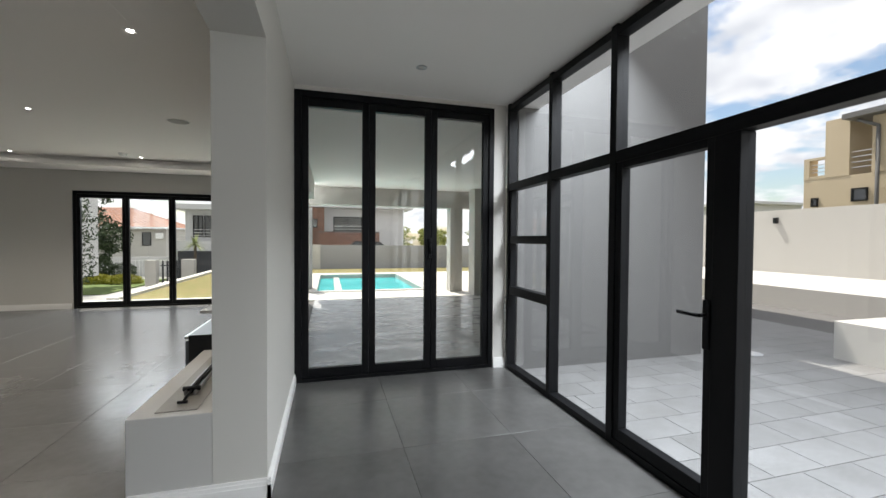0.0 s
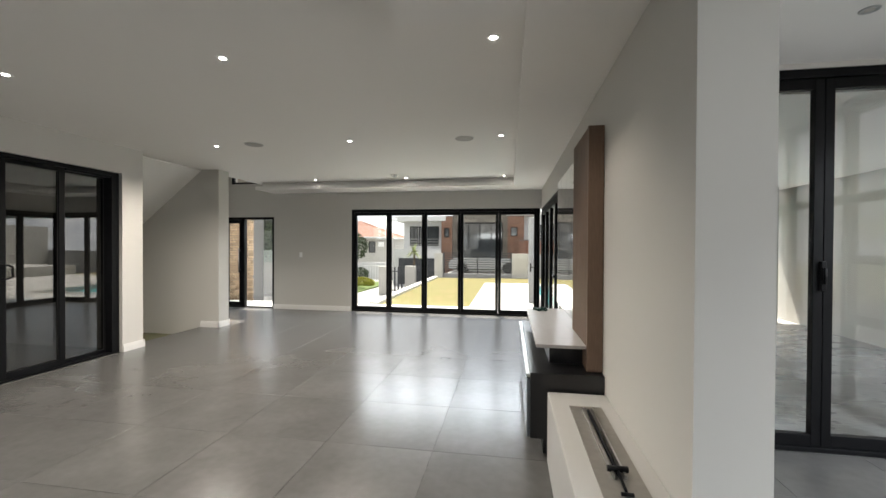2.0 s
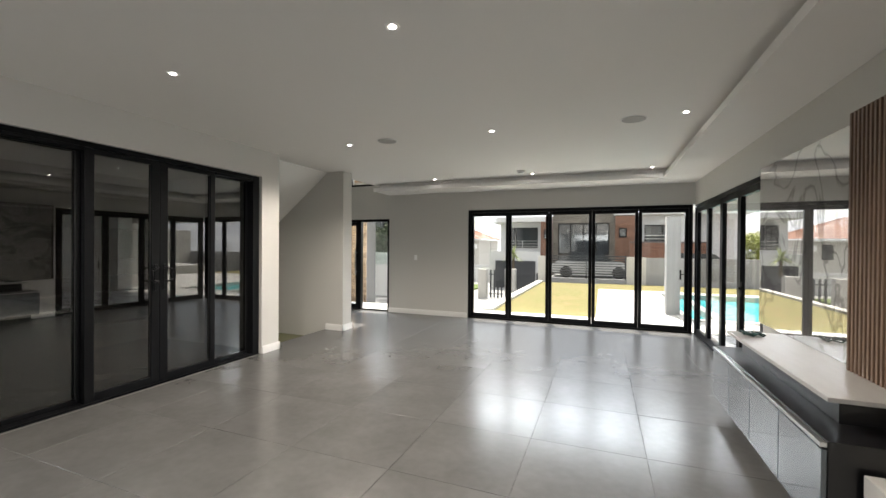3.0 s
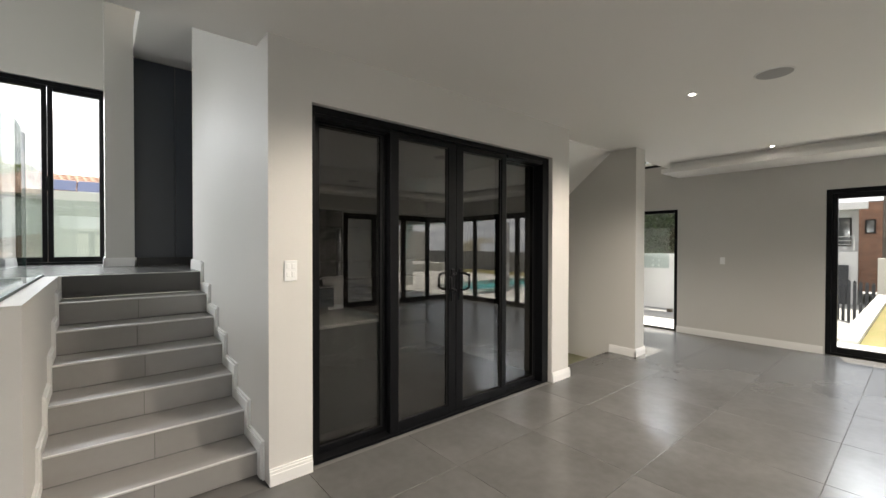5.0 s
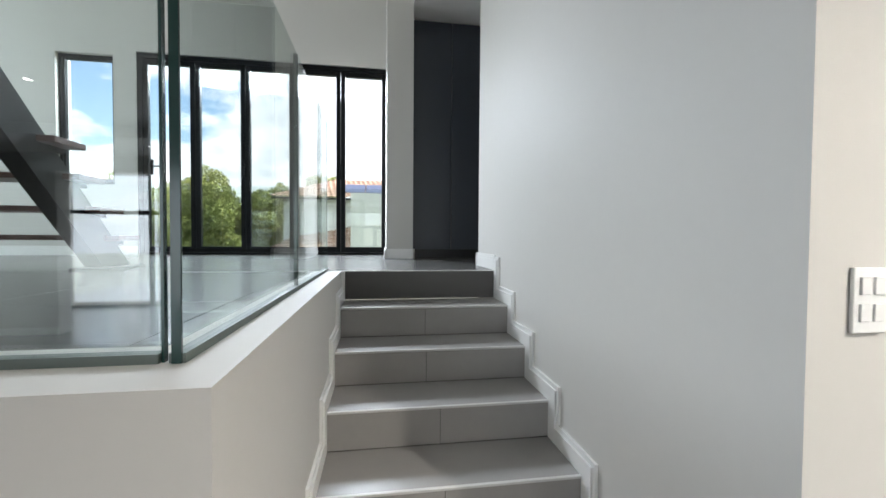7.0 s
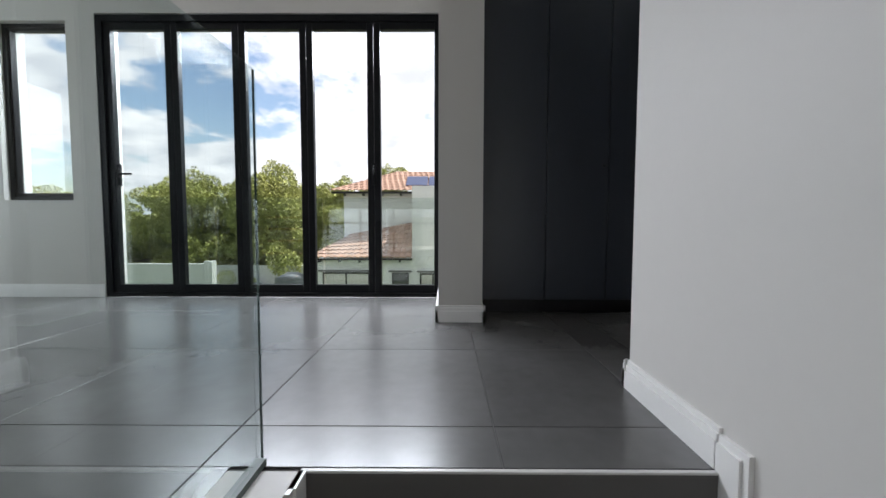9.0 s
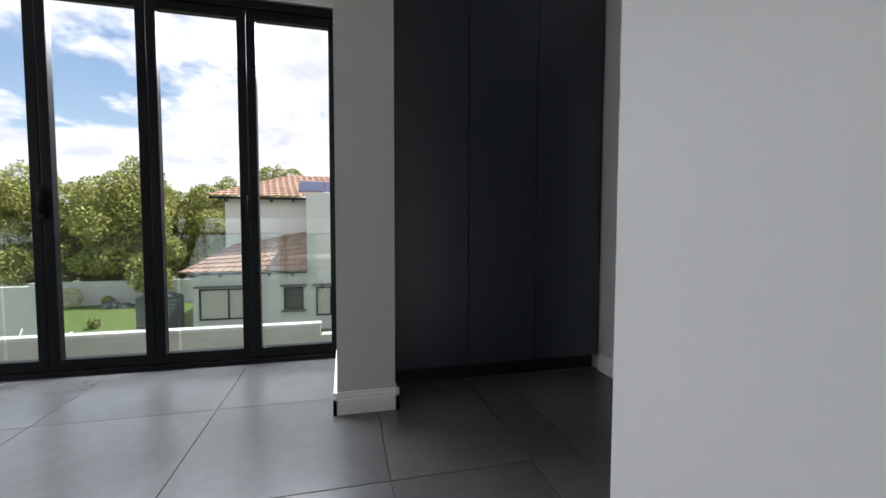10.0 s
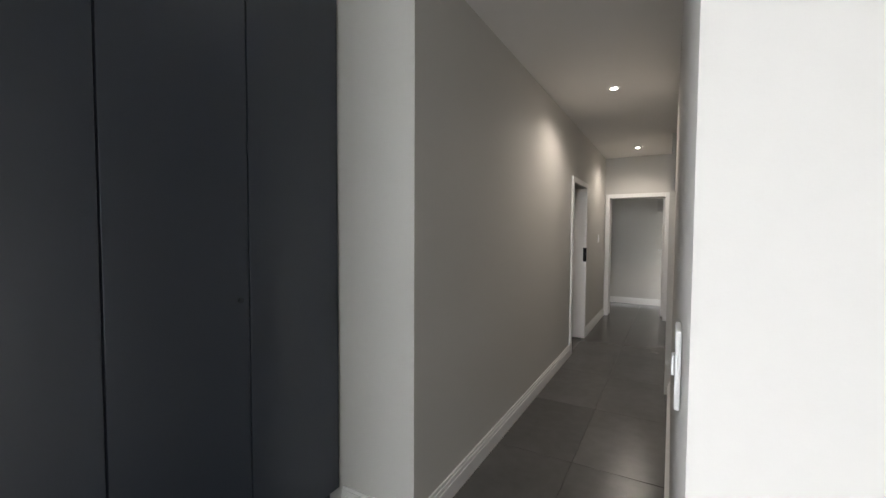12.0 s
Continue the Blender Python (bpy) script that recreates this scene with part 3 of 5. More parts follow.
for y in (3.379, 4.543):
    bm = bmesh.new()
    box(bm, -8.772, -8.760, y - 0.018, y + 0.018, 2.26, 2.46, 0.004)
    cyl(bm, (-8.748, y, 2.29), (-8.748, y, 2.43), 0.008, seg=10)
    tagged(meshed("door_landing_pull", bm, M_BLACK), "black pull handle on the landing's bifold door", "handle", kind="structure")
# sliding doors to the pantry
sl = tagged(new("door_pantry"), "four-panel black aluminium sliding door with tinted glass", "door", kind="structure")
bm = bmesh.new()
box(bm, -4.23, -4.05, 6.18, 6.225, 0, 2.54, 0.003)
box(bm, -4.23, -4.05, 8.86, 8.97, 0, 2.54, 0.003)
box(bm, -4.23, -4.05, 6.225, 8.86, 2.49, 2.54, 0.003)
box(bm, -4.135, -4.055, 8.275, 8.86, 2.46, 2.49, 0.003)
box(bm, -4.135, -4.055, 6.225, 6.855, 2.46, 2.49, 0.003)
box(bm, -4.23, -4.05, 6.225, 8.86, 0, 0.02)
part("frame", bm, M_BLACK, sl)
for a, b, ga, gb, x in ((6.227, 6.90, 6.297, 6.835, -4.18), (6.858, 7.571, 6.942, 7.482, -4.10), (7.575, 8.272, 7.664, 8.203, -4.10), (8.235, 8.858, 8.31, 8.85, -4.18)):
    bm = bmesh.new()
    z0, z1 = 0.02, 2.488
    g0, g1 = (0.10, 2.435) if x > -4.15 else (0.065, 2.452)
    box(bm, x - 0.03, x + 0.03, a, ga, z0, z1, 0.004)
    box(bm, x - 0.03, x + 0.03, gb, b, z0, z1, 0.004)
    box(bm, x - 0.03, x + 0.03, ga, gb, g1, z1, 0.004)
    box(bm, x - 0.03, x + 0.03, ga, gb, z0, g0, 0.004)
    leaf = part("leaf", bm, M_BLACK, sl)
    g = part("pane", simple_box(x - 0.004, x + 0.004, ga, gb, g0, g1), M_TINT, leaf, "dark tinted glass pane")
    g.visible_shadow = False
    if gb - ga > 0.535:
        gasket = bmesh.new()
        for y in (ga, gb - 0.006):
            box(gasket, x + 0.005, x + 0.012, y, y + 0.006, g0, g1)
        part("gasket", gasket, M_RUBBER, leaf, "thin black rubber gasket")
for y, sgn in ((7.525, -1), (7.62, 1)):
    bm = bmesh.new()
    pts = [(-4.07, y, 1.15), (-4.02, y, 1.15), (-4.012, y + 0.02 * sgn, 1.15), (-4.012, y + 0.065 * sgn, 1.17), (-4.012, y + 0.065 * sgn, 1.28), (-4.012, y + 0.02 * sgn, 1.30), (-4.02, y, 1.30), (-4.07, y, 1.30)]
    for p, q in zip(pts, pts[1:]):
        cyl(bm, p, q, 0.011, seg=10)
    box(bm, -4.07, -4.055, y - 0.018, y + 0.018, 1.05, 1.34, 0.004)
    part("handle", bm, M_BLACK, sl, "black bow handle")

# curtain wall of the foyer
cw = tagged(new("window_foyer"), "black framed glazed wall and door of the foyer", "window", kind="structure")
bm = bmesh.new()
X0, X1 = 4.60, 4.70
for y0, y1 in ((7.365, 7.415), (6.48, 6.535), (5.635, 5.70), (3.86, 3.92), (2.95, 3.02), (1.55, 1.62), (0.2, 0.27), (-1.5, -1.43)):
    box(bm, X0, X1, y0, y1, 0, H, 0.004)
for z0, z1 in ((1.965, 2.045), (2.84, 2.90), (0.0, 0.05)):
    box(bm, X0 + 0.002, X1 - 0.002, -1.43, 7.36, z0, z1, 0.003)
box(bm, X0, X1, 4.745, 4.885, 0, 1.965, 0.004)
part("frame", bm, M_BLACK, cw)
bm = bmesh.new()
for z0, z1 in ((1.39, 1.47), (0.83, 0.92)):
    box(bm, X0 + 0.01, X1 - 0.01, 6.545, 7.36, z0, z1, 0.004)
box(bm, X0 + 0.012, X1 - 0.03, 6.545, 6.575, 0.92, 1.97, 0.003)
box(bm, X0 + 0.012, X1 - 0.03, 7.33, 7.36, 0.92, 1.97, 0.003)
part("hopper_frame", bm, M_BLACK, cw, "black frame of an opening window")
leafs = bmesh.new()
box(leafs, X0 + 0.01, X1 - 0.02, 5.58, 5.635, 0.05, 1.97, 0.004)
box(leafs, X0 + 0.01, X1 - 0.02, 4.885, 4.935, 0.05, 1.97, 0.004)
box(leafs, X0 + 0.01, X1 - 0.02, 4.935, 5.58, 1.92, 1.97, 0.004)
box(leafs, X0 + 0.01, X1 - 0.02, 4.935, 5.58, 0.05, 0.13, 0.004)
part("door_leaf", leafs, M_BLACK, cw, "black framed glass door leaf")
bm = bmesh.new()
box(bm, 4.588, 4.60, 4.89, 4.925, 0.86, 1.12, 0.004)
cyl(bm, (4.60, 4.908, 1.04), (4.545, 4.908, 1.04), 0.01, seg=10)
cyl(bm, (4.545, 4.908, 1.04), (4.545, 5.04, 1.04), 0.01, seg=10)
part("handle", bm, M_BLACK, cw, "dark lever handle with a key cylinder")
for y0, y1 in ((6.535, 7.365), (5.70, 6.48), (4.885, 5.635), (3.92, 4.745), (3.92, 5.635), (3.02, 3.86), (1.62, 2.95), (0.27, 1.55), (-1.43, 0.2)):
    for z0, z1 in ((0.05, 1.965), (2.045, 2.84)):
        if (y1 - y0 > 1.5) != (z0 > 2) and 3.9 < y0 < 5.6 and y1 < 5.7:
            continue
        g = part("pane", simple_box(4.646, 4.654, y0, y1, z0, z1), M_CURT, cw, "clear glass pane")
        g.visible_shadow = False
struct("wall_foyer_head", [(4.60, 4.85, -1.75, 7.65, H + 0.002, 3.3)], M_EXTW, "plastered wall above the foyer's glazing")

# front door and its sidelight
fd = tagged(new("door_front"), "black framed glass front door with a steel pull and a sidelight", "door", kind="structure")
bm = bmesh.new()
for x0, x1 in ((-5.55, -5.49), (-5.02, -4.95), (-4.215, -4.155)):
    box(bm, x0, x1, 13.02, 13.12, 0, 2.2, 0.003)
box(bm, -5.49, -4.215, 13.022, 13.118, 2.14, 2.2, 0.003)
box(bm, -5.49, -4.215, 13.022, 13.118, 0, 0.03, 0.003)
part("frame", bm, M_BLACK, fd)
bm = bmesh.new()
for x0, x1, z0, z1 in ((-5.49, -5.41, 0.03, 2.14), (-5.11, -5.02, 0.03, 2.14), (-5.41, -5.11, 2.05, 2.14), (-5.41, -5.11, 0.03, 0.13)):
    box(bm, x0, x1, 13.045, 13.10, z0, z1, 0.003)
part("door_leaf", bm, M_BLACK, fd)
bm = bmesh.new()
cyl(bm, (-5.09, 13.0, 0.85), (-5.09, 13.0, 1.45), 0.012, seg=12)
for z in (0.92, 1.38):
    cyl(bm, (-5.09, 13.0, z), (-5.09, 13.05, z), 0.009, seg=10)
part("handle", bm, M_STEEL, fd, "long brushed steel pull handle")
for x0, x1 in ((-5.41, -5.11), (-4.95, -4.215)):
    g = part("pane", simple_box(x0, x1, 13.066, 13.074, 0.03, 2.14), M_GLASS, fd, "clear glass pane")
    g.visible_shadow = False
up = tagged(new("window_entrance"), "high window over the front door", "window", kind="structure")
bm = bmesh.new()
for a in ((-5.30, -5.25, 3.0, 4.9), (-4.23, -4.18, 3.0, 4.9), (-5.25, -4.23, 3.0, 3.05), (-5.25, -4.23, 4.85, 4.9)):
    box(bm, a[0], a[1], 13.03, 13.10, a[2], a[3], 0.003)
part("frame", bm, M_BLACK, up)
g = part("pane", simple_box(-5.25, -4.23, 13.06, 13.068, 3.05, 4.85), M_GLASS, up, "clear glass pane")
g.visible_shadow = False

# corridor doors
cd = tagged(new("door_corridor"), "white door frame in the corridor wall", "door", kind="structure")
bm = bmesh.new()
for a in ((-7.72, -7.685, 9.79, 9.85, L, L + 1.90), (-7.92, -7.685, 10.58, 10.64, L, L + 1.90), (-7.72, -7.685, 9.85, 10.58, L + 1.84, L + 1.90)):
    box(bm, *a, bev=0.004)
part("frame", bm, M_TRIM, cd)
part("door_leaf", simple_box(-7.89, -7.85, 9.86, 10.57, L + 0.01, L + 1.83, 0.004), M_TRIM, cd, "white closed door leaf")
bm = bmesh.new()
box(bm, -7.72, -7.68, 10.572, 10.579, L + 0.95, L + 1.12)
part("strike_plate", bm, M_BLACK, cd, "dark strike plate")
ce = tagged(new("door_corridor_end"), "white door frame at the corridor's end with an open door", "door", kind="structure")
bm = bmesh.new()
for a in ((-7.69, -7.63, 12.22, 12.47, L, L + 1.90), (-6.87, -6.81, 12.22, 12.47, L, L + 1.90), (-7.63, -6.87, 12.22, 12.47, L + 1.84, L + 1.90)):
    box(bm, *a, bev=0.004)
part("frame", bm, M_TRIM, ce)
part("door_leaf", simple_box(-6.905, -6.865, 12.50, 13.24, L + 0.01, L + 1.86, 0.004), M_TRIM, ce, "white door leaf standing open")
bm = bmesh.new()
cyl(bm, (-6.91, 13.16, L + 1.02), (-6.96, 13.16, L + 1.02), 0.009, seg=8)
cyl(bm, (-6.96, 13.16, L + 1.02), (-6.96, 13.04, L + 1.02), 0.009, seg=8)
part("handle", bm, M_STEEL, ce, "steel lever handle")


# ---- balustrade and steel stair ----
bal = tagged(new("glass_balustrade"), "frameless glass balustrade along the raised landing", "balustrade")


def balpane(x0, x1, y0, y1, z0, z1):
    g = part("glass_panel", simple_box(x0, x1, y0, y1, z0, z1, 0.002), M_BALU, bal, "greenish clear glass panel")
    g.visible_shadow = False


balpane(-5.180, -4.115, 4.668, 4.683, L - 0.0, L + 1.03)
balpane(-6.235, -5.190, 4.668, 4.683, L - 0.0, L + 1.03)
for y1, y0 in ((4.645, 3.45), (3.44, 2.2), (2.19, 0.9), (0.89, -0.4)):
    balpane(-4.128, -4.113, y0, y1, L, L + 1.03)
part("glass_edge", simple_box(-6.238, -6.2355, 4.673, 4.678, L, L + 1.03), M_EDGEG, bal, "dull green glass edge")
for a in ((-4.130, -4.116, 4.646, 4.651), (-4.112, -4.106, 4.667, 4.684), (-5.1895, -5.1805, 4.667, 4.684), (-4.130, -4.112, 3.443, 3.447)):
    part("glass_edge", simple_box(*a, L, L + 1.03), M_EDGE, bal, "dark green polished glass edge")
bm = bmesh.new()
box(bm, -6.23, -4.11, 4.661, 4.690, L, L + 0.018)
box(bm, -4.135, -4.106, -1.5, 4.645, L, L + 0.018)
part("base_channel", bm, M_CHAN, bal, "slim grey base channel")

sp = tagged(new("steel_stair"), "open stair with a black steel spine and reddish timber treads", "stairs")
bm = bmesh.new()
for y in (3.10,):
    prism(bm, [(-6.66, L + 0.02), (-6.36, L + 0.02), (-4.80, L + 1.58), (-4.80, L + 1.88)], "y", y, y + 0.11)
part("spine", bm, M_BLACK, sp, "black steel stringer")
part("base_plate", simple_box(-6.72, -6.30, 3.04, 3.28, L, L + 0.019, 0.003), M_BLACK, sp, "black steel base plate")
for i in range(4):
    z = L + 0.18 * (i + 1) + 0.02
    x = -6.70 + (z - L)
    part("tread", simple_box(x - 0.11, x + 0.13, 2.25, 3.30, z, z + 0.035, 0.004), M_RED, sp, "reddish brown timber tread")
    part("tread_bracket", simple_box(x - 0.08, x + 0.10, 3.10, 3.21, z - 0.03, z - 0.001, 0.003), M_BLACK, sp, "black steel tread bracket")

# ---- cupboards on the landing ----
cup = tagged(new("tall_cupboard"), "tall charcoal built-in cupboard with flush doors", "cupboard")
part("body", simple_box(-8.80, -8.14, 5.42, 6.785, L + 0.10, 4.055), M_CUP, cup)
part("plinth", simple_box(-8.80, -8.18, 5.42, 6.785, L, L + 0.098), M_GLOSSBLK, cup, "recessed black plinth")
ys = [5.42, 5.887, 6.33, 6.785]
for a, b in zip(ys, ys[1:]):
    part("door", simple_box(-8.139, -8.117, a + 0.003, b - 0.003, L + 0.10, 4.05, 0.002), M_CUP, cup)
bm = bmesh.new()
cyl(bm, (-8.116, 6.292, 2.34), (-8.110, 6.292, 2.34), 0.010, seg=12)
part("lock", bm, M_GATE, cup, "small cupboard lock")


# ---- television wall furniture ----
unit = tagged(new("tv_unit"), "low black media cabinet with gloss grey doors", "cabinet")
part("body", simple_box(1.58, XW - 0.004, 7.02, 9.12, 0.14, 0.62, 0.003), M_GLOSSBLK, unit)
part("plinth", simple_box(1.68, XW - 0.004, 7.10, 9.04, 0, 0.138), M_GLOSSBLK, unit, "recessed black plinth")
for i in range(4):
    a = 7.02 + i * 0.525
    part("door", simple_box(1.556, 1.579, a + 0.003, a + 0.522, 0.15, 0.575, 0.003), M_GLOSSGREY, unit, "gloss grey drawer front")
    part("handle_rail", simple_box(1.550, 1.579, a + 0.003, a + 0.522, 0.588, 0.612, 0.002), M_STEEL, unit, "bright metal handle rail")
part("top_shelf", simple_box(1.63, XW - 0.004, 7.15, 8.97, 0.775, 0.80, 0.003), M_SHELF, unit, "pale grey wood-grain shelf top")
part("riser_box", simple_box(1.74, XW - 0.004, 7.30, 8.93, 0.622, 0.773), M_GLOSSBLK, unit)
slat = tagged(new("slat_panel"), "walnut slatted wall panel beside the television niche", "panel")
part("backing", simple_box(2.04, XW - 0.003, 7.125, 7.83, 0.625, 2.42), M_GLOSSBLK, slat)
part("end_board", simple_box(1.985, XW - 0.003, 7.09, 7.122, 0.625, 2.42, 0.004), M_SLAT, slat)
for i in range(17):
    a = 7.128 + i * 0.0415
    part("slat", simple_box(1.990, 2.039, a, a + 0.0235, 0.627, 2.42, 0.003), M_SLAT, slat)
solo("mirror_panel", [(2.050, XW - 0.003, 7.84, 9.57, 0.802, 2.38)], M_MARBLE, "polished mirror-like marble panel above the media cabinet", "panel", bev=0.002)

plinth = tagged(new("fireplace_plinth"), "white plastered plinth for a gas fire", "fireplace")
part("body", simple_box(1.70, XW - 0.001, 5.632, 6.99, 0, 0.50, 0.006), M_PLINTH, plinth)
part("socket", simple_box(1.692, 1.699, 5.95, 6.03, 0.12, 0.24, 0.002), M_WHITEP, plinth, "white socket plate")
tray = tagged(new("gas_burner"), "steel gas burner tray set on the plinth", "burner")
bm = bmesh.new()
box(bm, 1.815, 2.015, 5.68, 6.74, 0.501, 0.507, 0.001)
part("tray", bm, M_BURN, tray)
for x in (1.885, 1.935):
    part("slot_rail", simple_box(x, x + 0.01, 5.90, 6.66, 0.508, 0.530), M_STEEL, tray, "raised burner slot rail")
bm = bmesh.new()
cyl(bm, (1.915, 5.92, 0.52), (1.915, 6.64, 0.52), 0.010, seg=10)
cyl(bm, (1.87, 5.94, 0.535), (1.96, 5.94, 0.535), 0.014, seg=10)
cyl(bm, (1.915, 5.80, 0.515), (1.915, 5.94, 0.53), 0.007, seg=8)
cyl(bm, (1.89, 5.78, 0.515), (1.94, 5.78, 0.515), 0.008, seg=8)
part("burner_tube", bm, M_BLACK, tray, "black gas tube and valve")
# small coil of cable on the shelf
rng = random.Random(4)
bm = bmesh.new()
pts = [Vector((1.78 + 0.09 * math.cos(a) * (0.6 + 0.4 * rng.random()), 8.80 + 0.11 * math.sin(a * 1.3) * (0.6 + 0.4 * rng.random()), 0.81 + 0.02 * rng.random())) for a in [k * 0.55 for k in range(34)]]
for p, q in zip(pts, pts[1:]):
    cyl(bm, p, q, 0.006, seg=6)
tagged(meshed("cable_bundle", bm, M_EDGE), "small coil of dark cable on the shelf", "cable")


# ---- switches ----
def switch(name, m, w, h, rockers, label):
    t = tagged(new(name), label, "switch")
    t.matrix_world = m
    bm = bmesh.new()
    box(bm, -w / 2, w / 2, -0.009, 0, -h / 2, h / 2, 0.003)
    part("plate", bm, M_WHITEP, t)
    for x, z in rockers:
        part("rocker", simple_box(x - 0.012, x + 0.012, -0.014, -0.009, z - 0.018, z + 0.018, 0.002), M_WHITEP, t)
    return t


switch("light_switch", turned(-3.999, 6.03, 1.39, 90), 0.085, 0.135, [(-0.017, 0.03), (0.017, 0.03), (-0.017, -0.025), (0.017, -0.025)], "white four-gang light switch on the greige wall by the stairs")
switch("light_switch", turned(-3.46, 12.999, 1.30, 0), 0.07, 0.115, [(0, 0)], "white light switch on the end wall")
switch("light_switch", turned(-7.704, 11.6, 2.50, 90), 0.07, 0.115, [(0, 0)], "white light switch in the corridor")
switch("light_switch", turned(-6.758, 6.20, 2.36, -90), 0.085, 0.135, [(0, 0)], "white light switch at the corridor's mouth")


# ---- ceiling fittings ----
def downlight(x, y, z, lit=True):
    t = tagged(new("downlight"), "round recessed downlight, lit" if lit else "round recessed downlight, unlit", "downlight", "ceiling downlights")
    bm = bmesh.new()
    for a, b, za, zb in ((0.050, 0.040, -0.004, -0.006), (0.040, 0.023, -0.006, -0.001)):
        va = [bm.verts.new((a * math.cos(k * math.pi / 12), a * math.sin(k * math.pi / 12), za)) for k in range(24)]
        vb = [bm.verts.new((b * math.cos(k * math.pi / 12), b * math.sin(k * math.pi / 12), zb)) for k in range(24)]
        for k in range(24):
            bm.faces.new((va[k], va[(k + 1) % 24], vb[(k + 1) % 24], vb[k]))
    cyl(bm, (0, 0, -0.004), (0, 0, 0), 0.050, seg=24, caps=False)
    part("bezel", bm, M_STEEL if not lit else M_TRIM, t)
    bm = bmesh.new()
    cyl(bm, (0, 0, -0.002), (0, 0, -0.0005), 0.023, seg=20)
    part("lens", bm, M_LAMP if lit else M_LAMPOFF, t, "glowing lens" if lit else "")
    t.matrix_world = Matrix.Translation((x, y, z))
    return t


for x in (-2.65, -0.68, 1.31):
    for y in (6.72, 9.15, 12.13):
        downlight(x, y, H)
        if y < 12:
            spot(x, y, H - 0.02, 10 if x > 0 else 56, 112 if x > 0 else 150)
for x in (-2.65, -0.68, 1.31):
    for y in (4.4, 1.9):
        downlight(x, y, 2.754 if x > 1 else H)
downlight(3.47, 6.73, H, False)
downlight(3.47, 3.6, H, False)
for y in (8.94, 11.54):
    downlight(-7.21, y, 3.74)
    spot(-7.21, y, 3.72, 4.5, 150)
for x, y in ((-2.06, 9.13), (0.84, 9.22), (-2.06, 4.6)):
    t = tagged(new("ceiling_speaker"), "round flush ceiling speaker with a grey grille", "speaker", "ceiling speakers")
    bm = bmesh.new(); cyl(bm, (0, 0, -0.006), (0, 0, 0), 0.125, 0.130, seg=36)
    part("rim", bm, M_TRIM, t)
    bm = bmesh.new(); cyl(bm, (0, 0, -0.009), (0, 0, -0.0062), 0.112, 0.118, seg=36)
    part("grille", bm, M_SPK, t)
    t.matrix_world = Matrix.Translation((x, y, H))
t = tagged(new("smoke_detector"), "white round smoke detector on the ceiling", "detector")
bm = bmesh.new(); cyl(bm, (0, 0, -0.02), (0, 0, 0), 0.075, 0.075, seg=28)
part("base", bm, M_TRIM, t)
bm = bmesh.new(); cyl(bm, (0, 0, -0.05), (0, 0, -0.021), 0.045, 0.062, seg=28)
part("sensor", bm, M_WHITEP, t)
t.matrix_world = Matrix.Translation((-0.82, 11.76, H))

# ---- pantry behind the sliding doors ----
struct("wall_pantry", [(-6.59, -6.50, 6.10, 9.10, 0, 2.62)], M_DKROOM, "dark brown textured wall of the room behind the doors")
ctr = tagged(new("counter"), "dark counter with a pale top behind the sliding doors", "counter")
part("cabinet", simple_box(-6.45, -4.47, 6.15, 7.02, 0, 0.868), M_CABG, ctr)
part("worktop", simple_box(-6.45, -4.44, 6.12, 7.06, 0.87, 0.90, 0.003), M_COUNTER, ctr, "pale stone worktop")
bm = bmesh.new()
for i in range(9):
    z = 0.35 + i * 0.24
    box(bm, -6.48, -6.20, 7.08, 9.0, z, z + 0.022)
tagged(meshed("wall_shelves", bm, M_DKROOM), "dark open shelves on the pantry's back wall", "shelf")

# ---- outdoors: ground and paving ----
struct("ground", [(-90, 90, -90, 130, -2.3, -2.1)], M_GROUND, "sheet of open ground to the horizon")
struct("terrace_ground", [(-9.0, 30, -6, 14.25, -2.05, -0.16), (-2.2, 30, 14.25, 60, -2.05, -0.16)], M_GROUND, "raised ground under the house and garden")
struct("grass_garden", [(-1.95, 0.42, 14.25, 23.3, -0.15, -0.02), (0.42, 12, 21.0, 23.6, -0.15, -0.02)], M_GRASS, "dry yellowing lawn of the front garden")
struct("pavement_terrace", [(-9, 0.0, 13.25, 14.25, -0.15, -0.012), (0.42, 12.0, 14.25, 14.6, -0.15, -0.012), (0.0, 7.4, 13.25, 14.25, -0.15, -0.012)], M_PAVEW, "pale paving outside the bifold doors")
struct("pavement_pool", [(0.42, 2.15, 14.6, 21.0, -0.15, -0.012), (5.55, 12, 14.6, 21.0, -0.15, -0.012), (2.15, 5.55, 20.3, 21.0, -0.15, -0.012)], M_PAVEW, "pale paving round the pool")
struct("patio_slab", [(FX, 7.4, 7.65, 13.25, -0.15, -0.02)], M_SCREED, "pale screed floor of the covered patio")
struct("pool_basin", [(2.15, 5.55, 14.6, 20.3, -0.16, -0.14)], M_WATER, "turquoise pool water")
struct("pool_edge", [(2.15, 2.38, 14.6, 20.3, -0.14, 0.01), (5.34, 5.55, 14.6, 20.3, -0.14, 0.01), (2.38, 5.34, 14.6, 14.85, -0.14, 0.01), (2.38, 5.34, 20.0, 20.3, -0.14, 0.01),
                     (2.86, 3.05, 14.85, 18.7, -0.14, 0.01)], M_COPING, "pale coping round the pool")
struct("kerb_garden", [(-2.20, -1.95, 14.25, 23.3, -0.16, 0.05)], M_EXTW, "pale plastered kerb beside the lawn")
bm = bmesh.new()
prism(bm, [(14.25, -0.08), (24.0, -1.15), (60, -1.5), (60, -2.09), (14.25, -2.09)], "x", -12.0, -2.201)
tagged(meshed("driveway", bm, M_DRIVE), "grey paved driveway sloping down to the street", "structure", kind="structure")
